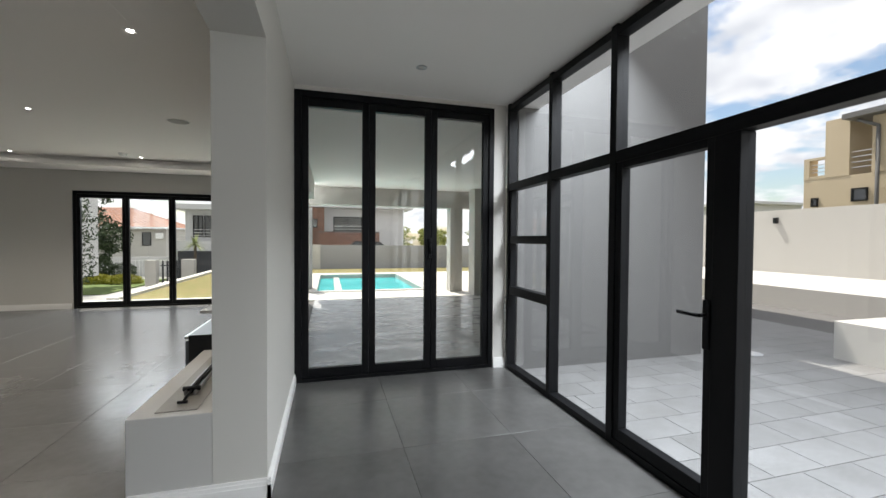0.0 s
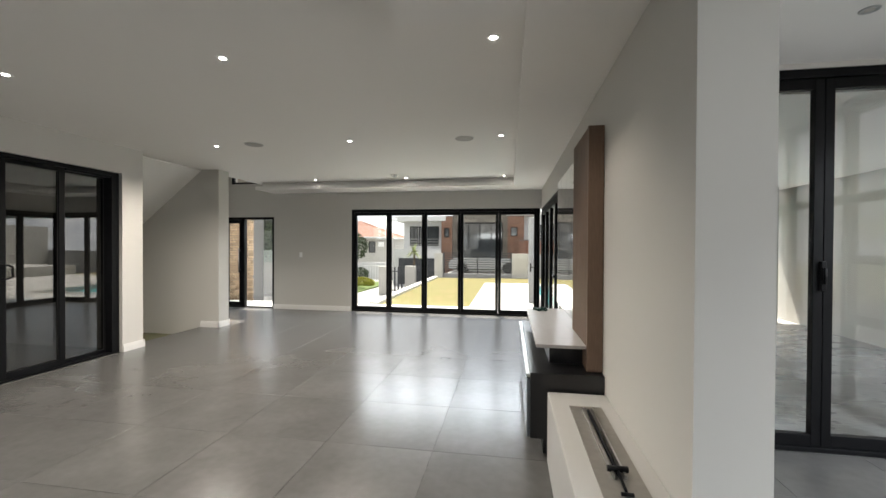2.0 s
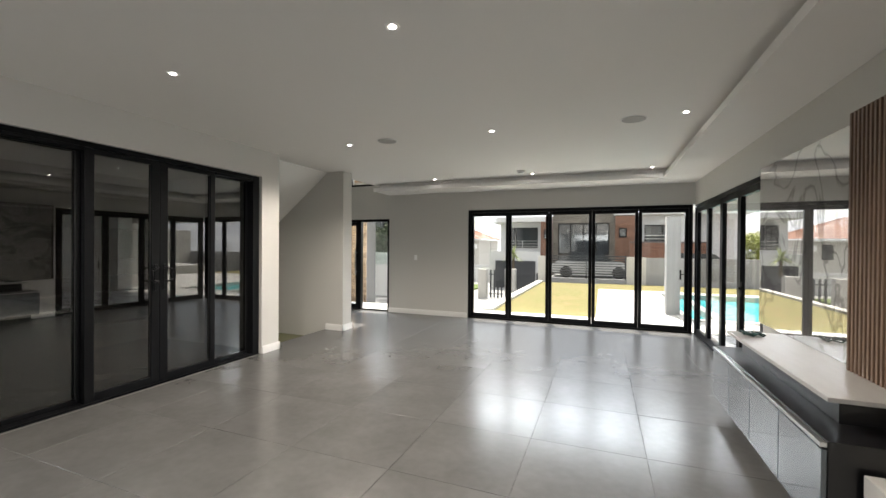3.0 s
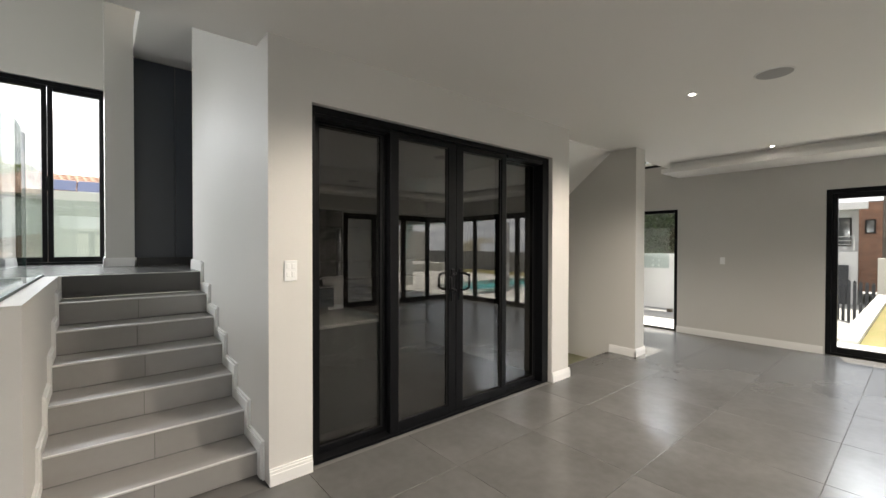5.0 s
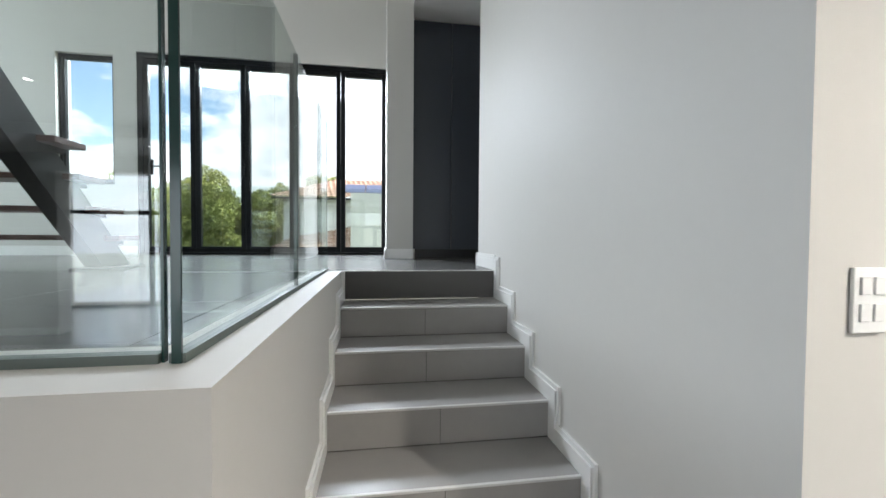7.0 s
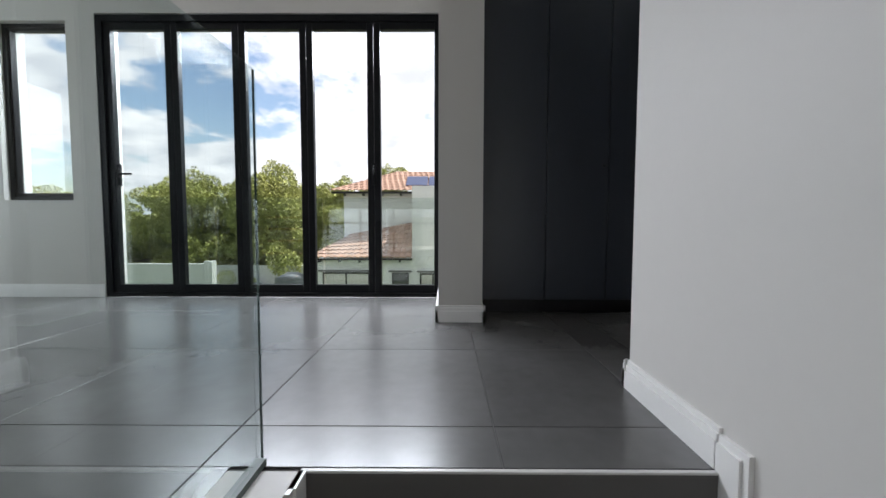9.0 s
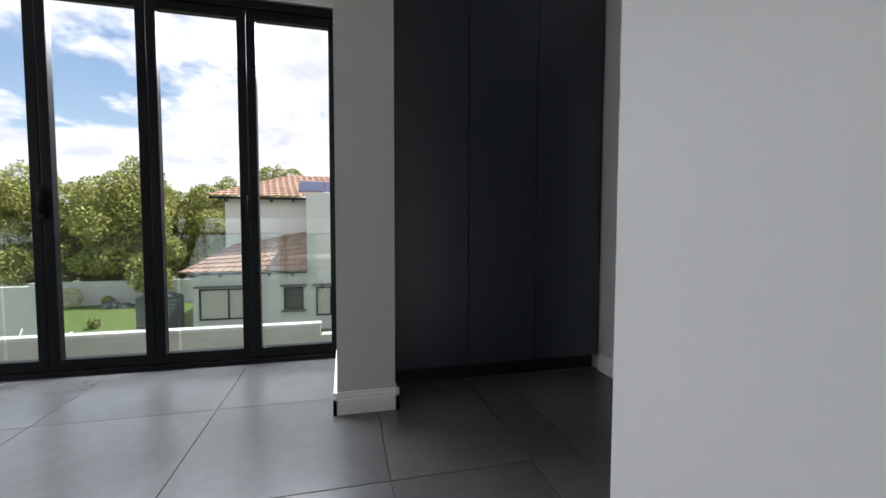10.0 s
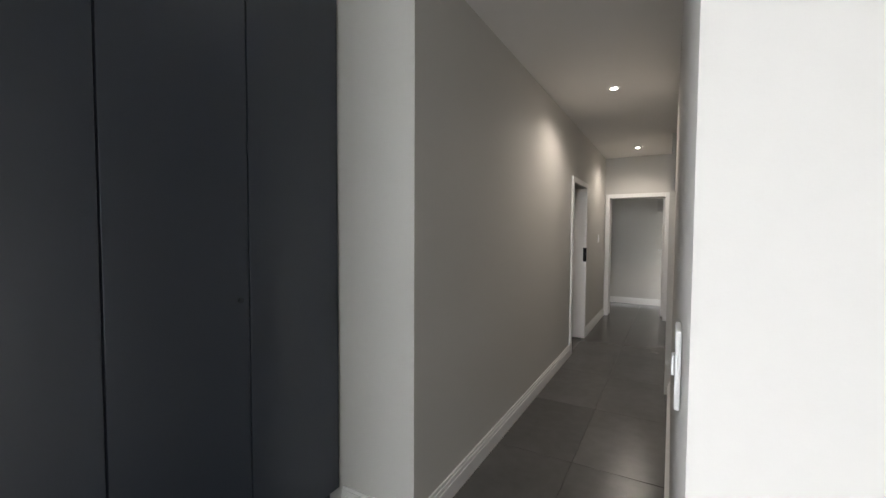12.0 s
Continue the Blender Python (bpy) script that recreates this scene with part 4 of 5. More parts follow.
struct("street", [(-2.199, 20, 26, 31, -0.159, -0.1)], M_DRIVE, "grey paved street beyond the fence")
patio_roof = struct("patio_ceiling", [(XW + 0.0, 7.1, 7.66, 14.5, 2.76, 3.1)], M_CEIL, "white ceiling of the covered patio")
struct("patio_beam", [(XW, 7.1, 14.0, 14.4, 2.30, 2.759)], M_EXTW, "plastered beam of the covered patio")
# The column's shade is put into its colour: grey plaster all round.
struct("patio_column", [(1.95, 2.24, 15.3, 15.6, -0.1, 2.3)], M_EXTLG, "plastered square column by the pool, coloured grey for its shaded side")
struct("patio_columns", [(5.93, 6.28, 14.02, 14.38, -0.1, 2.3), (6.34, 6.78, 13.2, 13.65, -0.1, 2.759)], M_EXTW, "plastered square columns of the patio")
# Two unseen masses, added and sized so that the courtyard lies in shade.
struct("shade_masses", [(XW, 7.1, 7.66, 14.4, 3.101, 7.8), (7.2, 10.6, 10.6, 14.4, -0.1, 7.8)], M_EXTW, "unseen plastered masses over and beside the patio, added to shade the courtyard")
struct("wing_wall", [(4.75, 7.40, 7.44, 7.64, -0.1, 7.8)], M_EXTG, "tall grey plastered wing wall beside the foyer")
struct("wing_wall_end", [(6.7, 7.62, 7.9, 8.2, -0.1, 7.8)], M_EXTW, "pale plastered wall end behind the wing wall")
# Unseen overhang, added to hold the sun back from the living room's floor.
struct("sun_overhang", [(-7.0, 1.75, 13.26, 14.15, 2.95, 3.15)], M_EXTW, "unseen flat overhang added to keep sun off the floor inside the bifold doors")

# courtyard beside the foyer
struct("courtyard_base", [(4.70, 12.9, -3, 12.0, -0.17, -0.075)], M_GROUT, "bed of the courtyard paving")
struct("terrace_step", [(12.7, 17.3, -3, 22, -0.16, 0.40)], M_PAVEW, "raised paved terrace with a plastered edge")
struct("boundary_wall_side", [(17.3, 17.55, -3, 24, -0.16, 2.50)], M_EXTW, "pale plastered boundary wall")
struct("bench_block", [(8.90, 10.4, 6.0, 6.87, -0.06, 0.43)], M_EXTW, "low plastered block bench", bev=0.01)
bm = bmesh.new()
cyl(bm, (8.06, 7.28, -0.049), (8.06, 7.28, -0.043), 0.13, seg=24)
tagged(meshed("drain_cover", bm, M_STEEL), "round drain cover in the paving", "drain")
lampw = tagged(new("wall_light"), "small black wall light on the boundary wall", "lamp")
part("body", simple_box(17.19, 17.295, 13.42, 13.54, 2.05, 2.25, 0.01), M_BLACK, lampw)

# garden boundary to the north
struct("boundary_wall_north", [(2.3, 17.5, 24.0, 24.25, -0.16, 1.12), (-1.95, 2.3, 24.0, 24.2, -0.16, 0.15)], M_EXTLG, "pale grey plastered boundary wall")
struct("gate_pier", [(-2.25, -1.85, 23.9, 24.3, -0.1, 1.14), (1.55, 2.3, 23.9, 24.3, -0.1, 1.14)], M_EXTW, "plastered gate pier")
for x, y, w in ((-5.40, 25.6, 0.22), (-4.08, 26.4, 0.28)):
    struct("gate_pillar", [(x - w, x + w, y - 0.2, y + 0.2, -1.5, 0.36)], M_EXTW, "square plastered pillar by the driveway")
fence = tagged(new("slatted_fence"), "dark horizontal slatted steel fence above a low wall", "fence")
for i in range(9):
    z = 0.24 + i * 0.112
    part("slat", simple_box(-1.84, 1.54, 24.06, 24.09, z, z + 0.045), M_GATE, fence)
for x in (-1.80, -0.13, 1.50):
    part("post", simple_box(x - 0.03, x + 0.03, 24.1, 24.15, 0.15, 1.20), M_GATE, fence)
pal = tagged(new("palisade_gate"), "dark upright palisade gate by the driveway", "gate")
def pale(x, y, h):
    bm = bmesh.new()
    prism(bm, [(x, -1.30), (x + 0.085, -1.30), (x + 0.085, h - 0.06), (x + 0.0425, h), (x, h - 0.06)], "y", y, y + 0.03)
    return bm


for i in range(4):
    part("bar", pale(-5.10 + i * 0.20, 25.9, 0.34), M_GATE, pal)
for i in range(9):
    part("bar", pale(-3.72 + i * 0.165, 26.4 - i * 0.26, 0.34), M_GATE, pal)
for z in (-1.0, 0.05):
    part("rail", simple_box(-5.17, -4.37, 25.935, 25.96, z, z + 0.05), M_GATE, pal)
rail_fence = tagged(new("white_railing"), "low white steel railing beside the driveway", "fence")
for i in range(16):
    part("bar", simple_box(-9.2 + i * 0.2, -9.17 + i * 0.2, 33.0, 33.03, -1.5, 0.0), M_WHITEP, rail_fence)
part("rail", simple_box(-9.3, -6.1, 33.035, 33.06, -0.04, 0.03), M_WHITEP, rail_fence)

# ---- neighbouring houses ----
def window(parent, x0, x1, y0, y1, z0, z1, face, bars=2, curtain=False):
    """A framed window on a wall face; face names the outward side."""
    w = new("window")
    w.parent = parent
    bm = bmesh.new()
    f = 0.06
    flat = face in "xX"
    def b(u0, u1, a0, a1, d0, d1):
        if flat:
            s = 1 if face == "x" else -1
            xs = sorted((x0 + s * d0, x0 + s * d1))
            box(bm, xs[0], xs[1], u0, u1, a0, a1)
        else:
            s = 1 if face == "y" else -1
            ysd = sorted((y0 + s * d0, y0 + s * d1))
            box(bm, u0, u1, ysd[0], ysd[1], a0, a1)
    u0, u1 = (y0, y1) if flat else (x0, x1)
    b(u0, u0 + f, z0, z1, 0.0, 0.06); b(u1 - f, u1, z0, z1, 0.0, 0.06)
    b(u0 + f, u1 - f, z1 - f, z1, 0.0, 0.06); b(u0 + f, u1 - f, z0, z0 + f, 0.0, 0.06)
    for k in range(1, bars):
        u = u0 + (u1 - u0) * k / bars
        b(u - 0.03, u + 0.03, z0 + f, z1 - f, 0.0, 0.055)
    part("frame", bm, M_BLACK, w)
    bm = bmesh.new()
    b(u0 + f, u1 - f, z0 + f, z1 - f, 0.005, 0.02)
    part("pane", bm, M_CURTAIN if curtain else M_DARKW, w)
    return w


def tiled_slope(name, parent, p0, p1, p2, p3, material, row=0.32, col=0.28):
    """Rows of curved tiles over the quad p0 p1 (eave) p3 p2 (ridge)."""
    p0, p1, p2, p3 = map(Vector, (p0, p1, p2, p3))
    n = (p1 - p0).cross(p2 - p0).normalized()
    if n.z < 0:
        n = -n
    rows = max(2, int((p2 - p0).length / row))
    cols = max(2, int((p1 - p0).length / col))
    verts, faces = [], []
    for r in range(rows):
        a, b = r / rows, (r + 1.08) / rows
        for c in range(cols):
            s, t = c / cols, (c + 0.97) / cols
            k = len(verts)
            for (ff, lift) in ((a, 0.055), (b, 0.01)):
                e0, e1 = p0.lerp(p2, ff), p1.lerp(p3, ff)
                w0, w1 = e0.lerp(e1, s), e0.lerp(e1, t)
                for q, h in ((0, 0.0), (0.28, 0.035), (0.6, 0.03), (1, -0.015)):
                    verts.append(w0.lerp(w1, q) + n * (lift + h))
            for q in range(3):
                faces.append((k + q, k + q + 1, k + 5 + q, k + 4 + q))
            # front edge
            for q in range(3):
                verts.append(verts[k + q] - n * 0.05)
            verts.append(verts[k + 3] - n * 0.05)
            for q in range(3):
                faces.append((k + 8 + q, k + 9 + q, k + 1 + q, k + q))
    me = bpy.data.meshes.new(name)
    me.from_pydata([tuple(v) for v in verts], [], faces)
    me.materials.append(material)
    o = new(name, me)
    o.parent = parent
    o["kind"] = "stuff"
    return o


# west: pale house with a tiled roof
hw = tagged(new("neighbour_house"), "white plastered two-storey house with terracotta tiled roofs", "house")
GW = -2.05
part("wall", simple_box(-31, -23.5, -0.6, 3.68, GW, 0.42), M_EXTWH, hw)
part("wall", simple_box(-31, -23.45, 3.68, 9.5, GW, 3.67), M_EXTWH, hw, "tall white parapet wall")
part("upper_wall", simple_box(-32, -25.0, 0.25, 3.68, 0.42, 3.55), M_EXTWH, hw)
part("eaves_board", simple_box(-23.30, -23.2, -0.95, 3.68, 0.36, 0.44), M_BLACK, hw)
part("eaves_board", simple_box(-24.68, -24.6, -0.25, 3.68, 3.42, 3.52), M_BLACK, hw)
tiled_slope("roof", hw, (-23.15, -1.0, 0.46), (-23.15, 3.68, 0.46), (-25.4, 0.9, 1.65), (-25.4, 3.68, 2.35), M_ROOF)
tiled_slope("roof", hw, (-24.55, -0.35, 3.54), (-24.55, 3.68, 3.54), (-27.2, 2.6, 4.75), (-27.2, 6.4, 4.75), M_ROOF)
part("rafter_ends", (lambda bm: ([box(bm, -23.5, -23.22, y, y + 0.07, 0.26, 0.36) for y in (-0.5, 0.4, 1.3, 2.2, 3.1)], bm)[1])(bmesh.new()), M_BLACK, hw)
part("rafter_ends", (lambda bm: ([box(bm, -25.0, -24.65, y, y + 0.07, 3.32, 3.42) for y in (0.3, 1.2, 2.1, 3.0)], bm)[1])(bmesh.new()), M_BLACK, hw)
window(hw, -23.5, 0, -0.37, 1.75, -1.45, -0.21, "x", 2, True)
window(hw, -23.5, 0, 2.76, 3.52, -1.14, -0.23, "x", 1)
window(hw, -23.45, 0, 4.03, 5.2, -1.45, -0.24, "x", 2, True)
part("lintel", simple_box(-23.5, -23.42, -0.55, 1.95, -0.18, -0.10), M_EXTG, hw, "grey plaster band over the window")
part("lintel", simple_box(-23.5, -23.42, 2.62, 3.66, -0.20, -0.12), M_EXTG, hw)
part("sill", simple_box(-23.5, -23.40, 2.66, 3.62, -1.26, -1.17), M_EXTG, hw)
part("lintel", simple_box(-23.45, -23.37, 3.9, 5.4, -0.20, -0.12), M_EXTG, hw)
sol = part("solar_panel", simple_box(-0.03, 0.0, 0, 1.05, 0, 1.25), M_SOLAR, hw, "blue solar panel with a silver frame")
sol.matrix_local = pose(-25.0, 3.25, 3.86, 0, -64, 0)
sol = part("solar_panel", simple_box(-0.03, 0.0, 0, 1.05, 0, 1.25), M_SOLAR, hw, "blue solar panel with a silver frame")
sol.matrix_local = pose(-25.0, 4.35, 3.86, 0, -64, 0)

# west: balcony, parapet and garden
struct("balcony_slab", [(-9.02, -8.87, 1.0, 6.0, L - 0.3, L - 0.03)], M_PAVEW, "narrow concrete sill outside the landing")
# Added overhang, out of view, that stops a sun patch on the landing.
struct("sun_overhang_landing", [(-9.75, -9.0, 0.5, 6.5, 4.5, 4.7)], M_EXTW, "unseen flat overhang added to block the sun above the balcony door")
struct("balcony_parapet", [(-13.58, -13.42, -9, 4.73, -2.05, 0.43), (-13.58, -13.42, 4.73, 12, -2.05, 0.22)], M_EXTW, "cream plastered garden wall below the landing")
struct("parapet_coping", [(-13.6, -13.4, -9, 4.75, 0.431, 0.49), (-13.6, -13.4, 4.751, 12, 0.221, 0.275)], M_EXTWH, "white plastered coping on the garden wall", bev=0.008)
bgl = tagged(new("balcony_balustrade"), "frameless glass balustrade at the balcony's edge", "balustrade")
for y0, y1 in ((2.2, 3.03), (3.05, 4.03), (4.05, 5.1)):
    g = part("glass_panel", simple_box(-8.96, -8.948, y0, y1, L - 0.02, L + 0.89), M_BALU, bgl)
    g.visible_shadow = False
struct("grass_lawn_west", [(-31.6, -13.6, -22, 9, -2.1, -2.02)], M_GREEN, "green lawn of the garden below")
struct("boundary_wall_west", [(-20.1, -19.9, -30, -3.6, -2.1, 0.50), (-31.8, -31.6, -30, -2.0, -2.1, -0.72), (-20.15, -19.85, -3.6, -3.3, -2.1, 0.60)], M_EXTWH, "white plastered garden wall")
tank = tagged(new("water_tank"), "grey ribbed plastic water tank beside the house", "tank")
bm = bmesh.new()
for i in range(10):
    z = -2.05 + i * 0.15
    cyl(bm, (-24.2, -2.0, z), (-24.2, -2.0, z + 0.11), 0.80, 0.80, seg=32, caps=False)
    cyl(bm, (-24.2, -2.0, z + 0.11), (-24.2, -2.0, z + 0.15), 0.77, 0.77, seg=32, caps=False)
cyl(bm, (-24.2, -2.0, -0.55), (-24.2, -2.0, -0.30), 0.80, 0.25, seg=32)
part("body", bm, M_TANK, tank)
line = tagged(new("washing_line"), "white rotary washing line on the lawn", "washing line")
bm = bmesh.new()
cyl(bm, (-17.6, -2.6, -2.05), (-17.6, -2.6, -0.5), 0.03, seg=8)
for k in range(4):
    a = k * math.pi / 2 + 0.4
    cyl(bm, (-17.6, -2.6, -0.9), (-17.6 + 1.1 * math.cos(a), -2.6 + 1.1 * math.sin(a), -0.45), 0.015, seg=6)
part("frame", bm, M_WHITEP, line)

# north: orange-roofed house
ho = tagged(new("garden_house"), "cream plastered house with an orange tiled roof", "house")
part("wall", simple_box(-30, -11.3, 45, 53, -1.8, 2.30), M_EXTW, ho)
part("fascia", simple_box(-30.4, -10.95, 44.45, 44.53, 2.20, 2.34), M_EXTWH, ho, "white gutter board")
tiled_slope("roof", ho, (-30.5, 44.5, 2.34), (-10.9, 44.5, 2.34), (-26.5, 49, 4.25), (-15.6, 49, 4.25), M_ROOFO, 0.4, 0.4)
tiled_slope("roof", ho, (-10.9, 44.5, 2.34), (-10.9, 53.5, 2.34), (-15.6, 49, 4.25), (-15.6, 49.1, 4.25), M_ROOFO, 0.4, 0.4)
window(ho, -13.15, -12.45, 45, 0, 0.72, 1.90, "Y", 1)
window(ho, -18.6, -17.4, 45, 0, 0.72, 1.90, "Y", 2)
part("air_conditioner", simple_box(-12.05, -11.5, 44.72, 44.99, 1.35, 1.85, 0.02), M_WHITEP, ho, "white outdoor unit on the wall")

# north: modern white house, stone and brick front
hn = tagged(new("modern_house"), "white modern house with brown brick and grey stone cladding", "house")
part("wall", simple_box(-6.2, -3.31, 33, 40, -0.6, 3.3), M_EXTWH, hn)
part("roof_slab", simple_box(-6.9, -3.0, 32.25, 40, 3.25, 3.6, 0.02), M_EXTWH, hn)
part("lower_wall", simple_box(-6.75, -3.31, 32.0, 33, -1.5, 1.25), M_EXTWH, hn)
part("garage_door", simple_box(-6.3, -3.6, 31.9, 31.99, -1.4, 0.62), M_GATE, hn, "dark garage door")
window(hn, -5.75, -5.15, 33, 0, 1.5, 2.9, "Y", 2)
window(hn, -5.1, -3.6, 33, 0, 1.5, 2.9, "Y", 1)
for z in (1.40, 1.58, 1.76, 1.95):
    part("balcony_rail", simple_box(-6.7, -3.4, 32.05, 32.08, z, z + 0.025), M_STEEL, hn)
for x in (-6.7, -5.6, -4.5, -3.45):
    part("balcony_post", simple_box(x, x + 0.04, 32.05, 32.09, 1.25, 1.98), M_STEEL, hn)


def courses(name, parent, x0, x1, y, z0, z1, bl, bh, material, jitter=0.015, seed=1, face=-1):
    """Brick or stone courses on a wall face at y, each block with its own edges."""
    rng = random.Random(seed)
    verts, faces = [], []
    rows = int((z1 - z0) / bh)
    for r in range(rows):
        z = z0 + r * bh
        x = x0 - rng.random() * bl * 0.6
        while x < x1:
            w = bl * (0.7 + 0.6 * rng.random()) if jitter > 0.01 else bl
            a, b = max(x, x0), min(x + w - 0.012, x1)
            x += w
            if b - a < 0.02:
                continue
            d = 0.02 + jitter * rng.random()
            k = len(verts)
            yy = y + face * d
            for (xx, zz) in ((a, z), (b, z), (b, z + bh - 0.012), (a, z + bh - 0.012)):
                verts.append((xx, yy, zz)); verts.append((xx, y, zz))
            faces += [(k, k + 2, k + 4, k + 6), (k, k + 1, k + 3, k + 2), (k + 2, k + 3, k + 5, k + 4), (k + 4, k + 5, k + 7, k + 6), (k + 6, k + 7, k + 1, k)]
    me = bpy.data.meshes.new(name)
    me.from_pydata(verts, [], faces)
    me.materials.append(material)
    o = new(name, me)
    o.parent = parent
    o["kind"] = "stuff"
    return o


part("brick_wall", simple_box(-3.31, -2.54, 32.3, 40, -0.6, 3.6), M_EXTG, hn)
courses("brick_courses", hn, -3.31, -2.54, 32.3, -0.6, 3.6, 0.24, 0.085, M_BRICKF, 0.005, 3)
window(hn, -3.1, -2.75, 32.27, 0, 2.1, 2.75, "Y", 1)
part("stone_wall", simple_box(-2.54, 1.29, 32.6, 40, -0.6, 5.0), M_EXTG, hn)
courses("stone_courses", hn, -2.54, 1.29, 32.6, 3.15, 5.0, 0.5, 0.25, M_STONEG, 0.03, 4)
courses("stone_courses", hn, -2.54, -2.2, 32.6, -0.6, 3.15, 0.3, 0.25, M_STONEG, 0.03, 5)
courses("stone_courses", hn, 0.95, 1.29, 32.6, -0.6, 3.15, 0.3, 0.25, M_STONEG, 0.03, 6)
window(hn, -2.2, 0.95, 32.56, 0, 1.1, 3.12, "Y", 4)
window(hn, -2.2, 0.95, 32.56, 0, -0.5, 1.0, "Y", 4)
part("brick_wall", simple_box(1.29, 2.4, 32.3, 40, -0.6, 3.6), M_EXTG, hn)
courses("brick_courses", hn, 1.29, 2.4, 32.3, -0.6, 3.6, 0.24, 0.085, M_BRICKF, 0.005, 7)
window(hn, 1.5, 1.95, 32.27, 0, 2.2, 2.8, "Y", 1)
part("wall", simple_box(2.4, 8.0, 33, 40, -0.6, 3.6), M_EXTWH, hn)
part("roof_slab", simple_box(1.2, 8.6, 32.2, 40, 3.6, 3.9, 0.02), M_EXTWH, hn)
part("low_brick_wall", simple_box(2.05, 6.0, 31.0, 31.2, -0.6, 1.93), M_EXTG, hn)
courses("brick_courses", hn, 2.05, 6.0, 31.0, -0.6, 1.93, 0.24, 0.085, M_BRICKF, 0.005, 8)
window(hn, 3.0, 5.0, 33, 0, 1.6, 3.0, "Y", 2)
for z in (1.7, 1.9, 2.1, 2.3):
    part("balcony_rail", simple_box(2.6, 6.4, 32.2, 32.23, z, z + 0.025), M_STEEL, hn)


def car(name, x, y, z, paint, label, turn=0):
    t = tagged(new(name), label, "car")
    bm = bmesh.new()
    prism(bm, [(-2.1, 0.25), (2.1, 0.25), (2.15, 0.62), (1.5, 0.88), (-1.7, 0.92), (-2.12, 0.7)], "y", -0.85, 0.85)
    bmesh.ops.bevel(bm, geom=bm.edges[:], offset=0.06, segments=2, affect="EDGES")
    part("body", bm, paint, t)
    bm = bmesh.new()
    prism(bm, [(-1.5, 0.9), (1.1, 0.88), (0.5, 1.38), (-1.0, 1.42)], "y", -0.72, 0.72)
    part("cabin", bm, M_DARKW, t, "dark glazed cabin")
    for wx in (-1.3, 1.35):
        for wy in (-0.86, 0.70):
            bm = bmesh.new(); cyl(bm, (wx, wy, 0.32), (wx, wy + 0.16, 0.32), 0.32, seg=20)
            part("tyre", bm, M_RUBBER, t)
    t.matrix_world = turned(x, y, z, turn)
    return t


car("parked_car", 0.0, 28.5, -0.1, M_SILVER, "silver car parked on the street beyond the fence")
car("parked_car", 5.2, 28.8, -0.1, M_RED_CAR, "red car parked on the street beyond the fence")

# east: beige building beyond the boundary wall
hb = tagged(new("beige_building"), "beige plastered building with a balcony opening", "house")
part("wall", simple_box(22.02, 30, 8, 15.75, -1, 4.03), M_BEIGE, hb)
bm = bmesh.new()
for b in ((22, 23.4, 14.2, 15.0, 4.031, 6.3), (22, 22.5, 13.1, 13.52, 4.031, 6.1), (25, 30, 8.0, 12.6, 4.031, 6.1), (22, 22.5, 15.55, 15.75, 4.031, 4.9), (22.01, 22.2, 15.0, 15.55, 4.031, 4.15),
          (22, 22.2, 15.0, 15.55, 4.80, 4.9)):
    box(bm, *b)
part("upper_wall", bm, M_BEIGE, hb)
for z in (4.3, 4.5, 4.7, 4.9):
    part("rail", simple_box(22.1, 22.13, 13.53, 14.19, z, z + 0.025), M_STEEL, hb)
for z in (4.3, 4.45, 4.6):
    part("rail", simple_box(22.1, 22.13, 15.01, 15.54, z, z + 0.025), M_STEEL, hb)
part("roof_slab", simple_box(21.5, 30, 8, 14.19, 6.101, 6.3), M_EXTG, hb)
window(hb, 22.02, 0, 13.6, 14.1, 3.0, 3.5, "X", 1)
window(hb, 22.02, 0, 15.2, 15.45, 2.9, 3.25, "X", 1)
bm = bmesh.new()
cyl(bm, (21.9, 13.3, 0), (21.9, 13.3, 5.7), 0.06, seg=10); cyl(bm, (21.9, 13.3, 5.7), (21.9, 13.9, 6.05), 0.06, seg=10)
part("downpipe", bm, M_EXTG, hb, "grey downpipe")
hs = tagged(new("white_house_far"), "small white house beyond the boundary wall", "house")
part("wall", simple_box(34, 40, 27.5, 32, -1, 4.4), M_EXTWH, hs)
part("roof", simple_box(33.5, 40, 27.0, 32.5, 4.4, 4.6), M_EXTWH, hs)
window(hs, 34, 0, 28.2, 29.4, 3.2, 4.0, "X", 2)


# ---- planting ----
def leaf_cloud(name, parent, clumps, count, size, material, seed, flat=0.7):
    """Many small tilted leaf quads spread over ellipsoid clumps (x, y, z, rx, ry, rz)."""
    r = np.random.RandomState(seed)
    tot = sum(c[3] * c[4] * c[5] for c in clumps)
    vs = []
    for c in clumps:
        k = max(20, int(count * c[3] * c[4] * c[5] / tot))
        d = r.normal(size=(k, 3)); d /= np.linalg.norm(d, axis=1)[:, None]
        rad = r.uniform(0.55, 1.08, size=(k, 1)) ** 0.6
        p = np.array(c[:3]) + d * rad * np.array(c[3:6])
        a = r.normal(size=(k, 3)); a /= np.linalg.norm(a, axis=1)[:, None]
        b = np.cross(a, r.normal(size=(k, 3))); b /= np.linalg.norm(b, axis=1)[:, None]
        s = size * r.uniform(0.6, 1.4, size=(k, 1))
        q = np.stack([p - a * s, p - b * s * flat * 0.5, p + a * s, p + b * s * flat * 0.5], axis=1)
        vs.append(q.reshape(-1, 3))
    v = np.concatenate(vs)
    nq = len(v) // 4
    me = bpy.data.meshes.new(name)
    me.from_pydata(v.tolist(), [], np.arange(nq * 4).reshape(-1, 4).tolist())
    me.materials.append(material)
    o = new(name, me)
    o.parent = parent
    o["kind"] = "stuff"
    return o


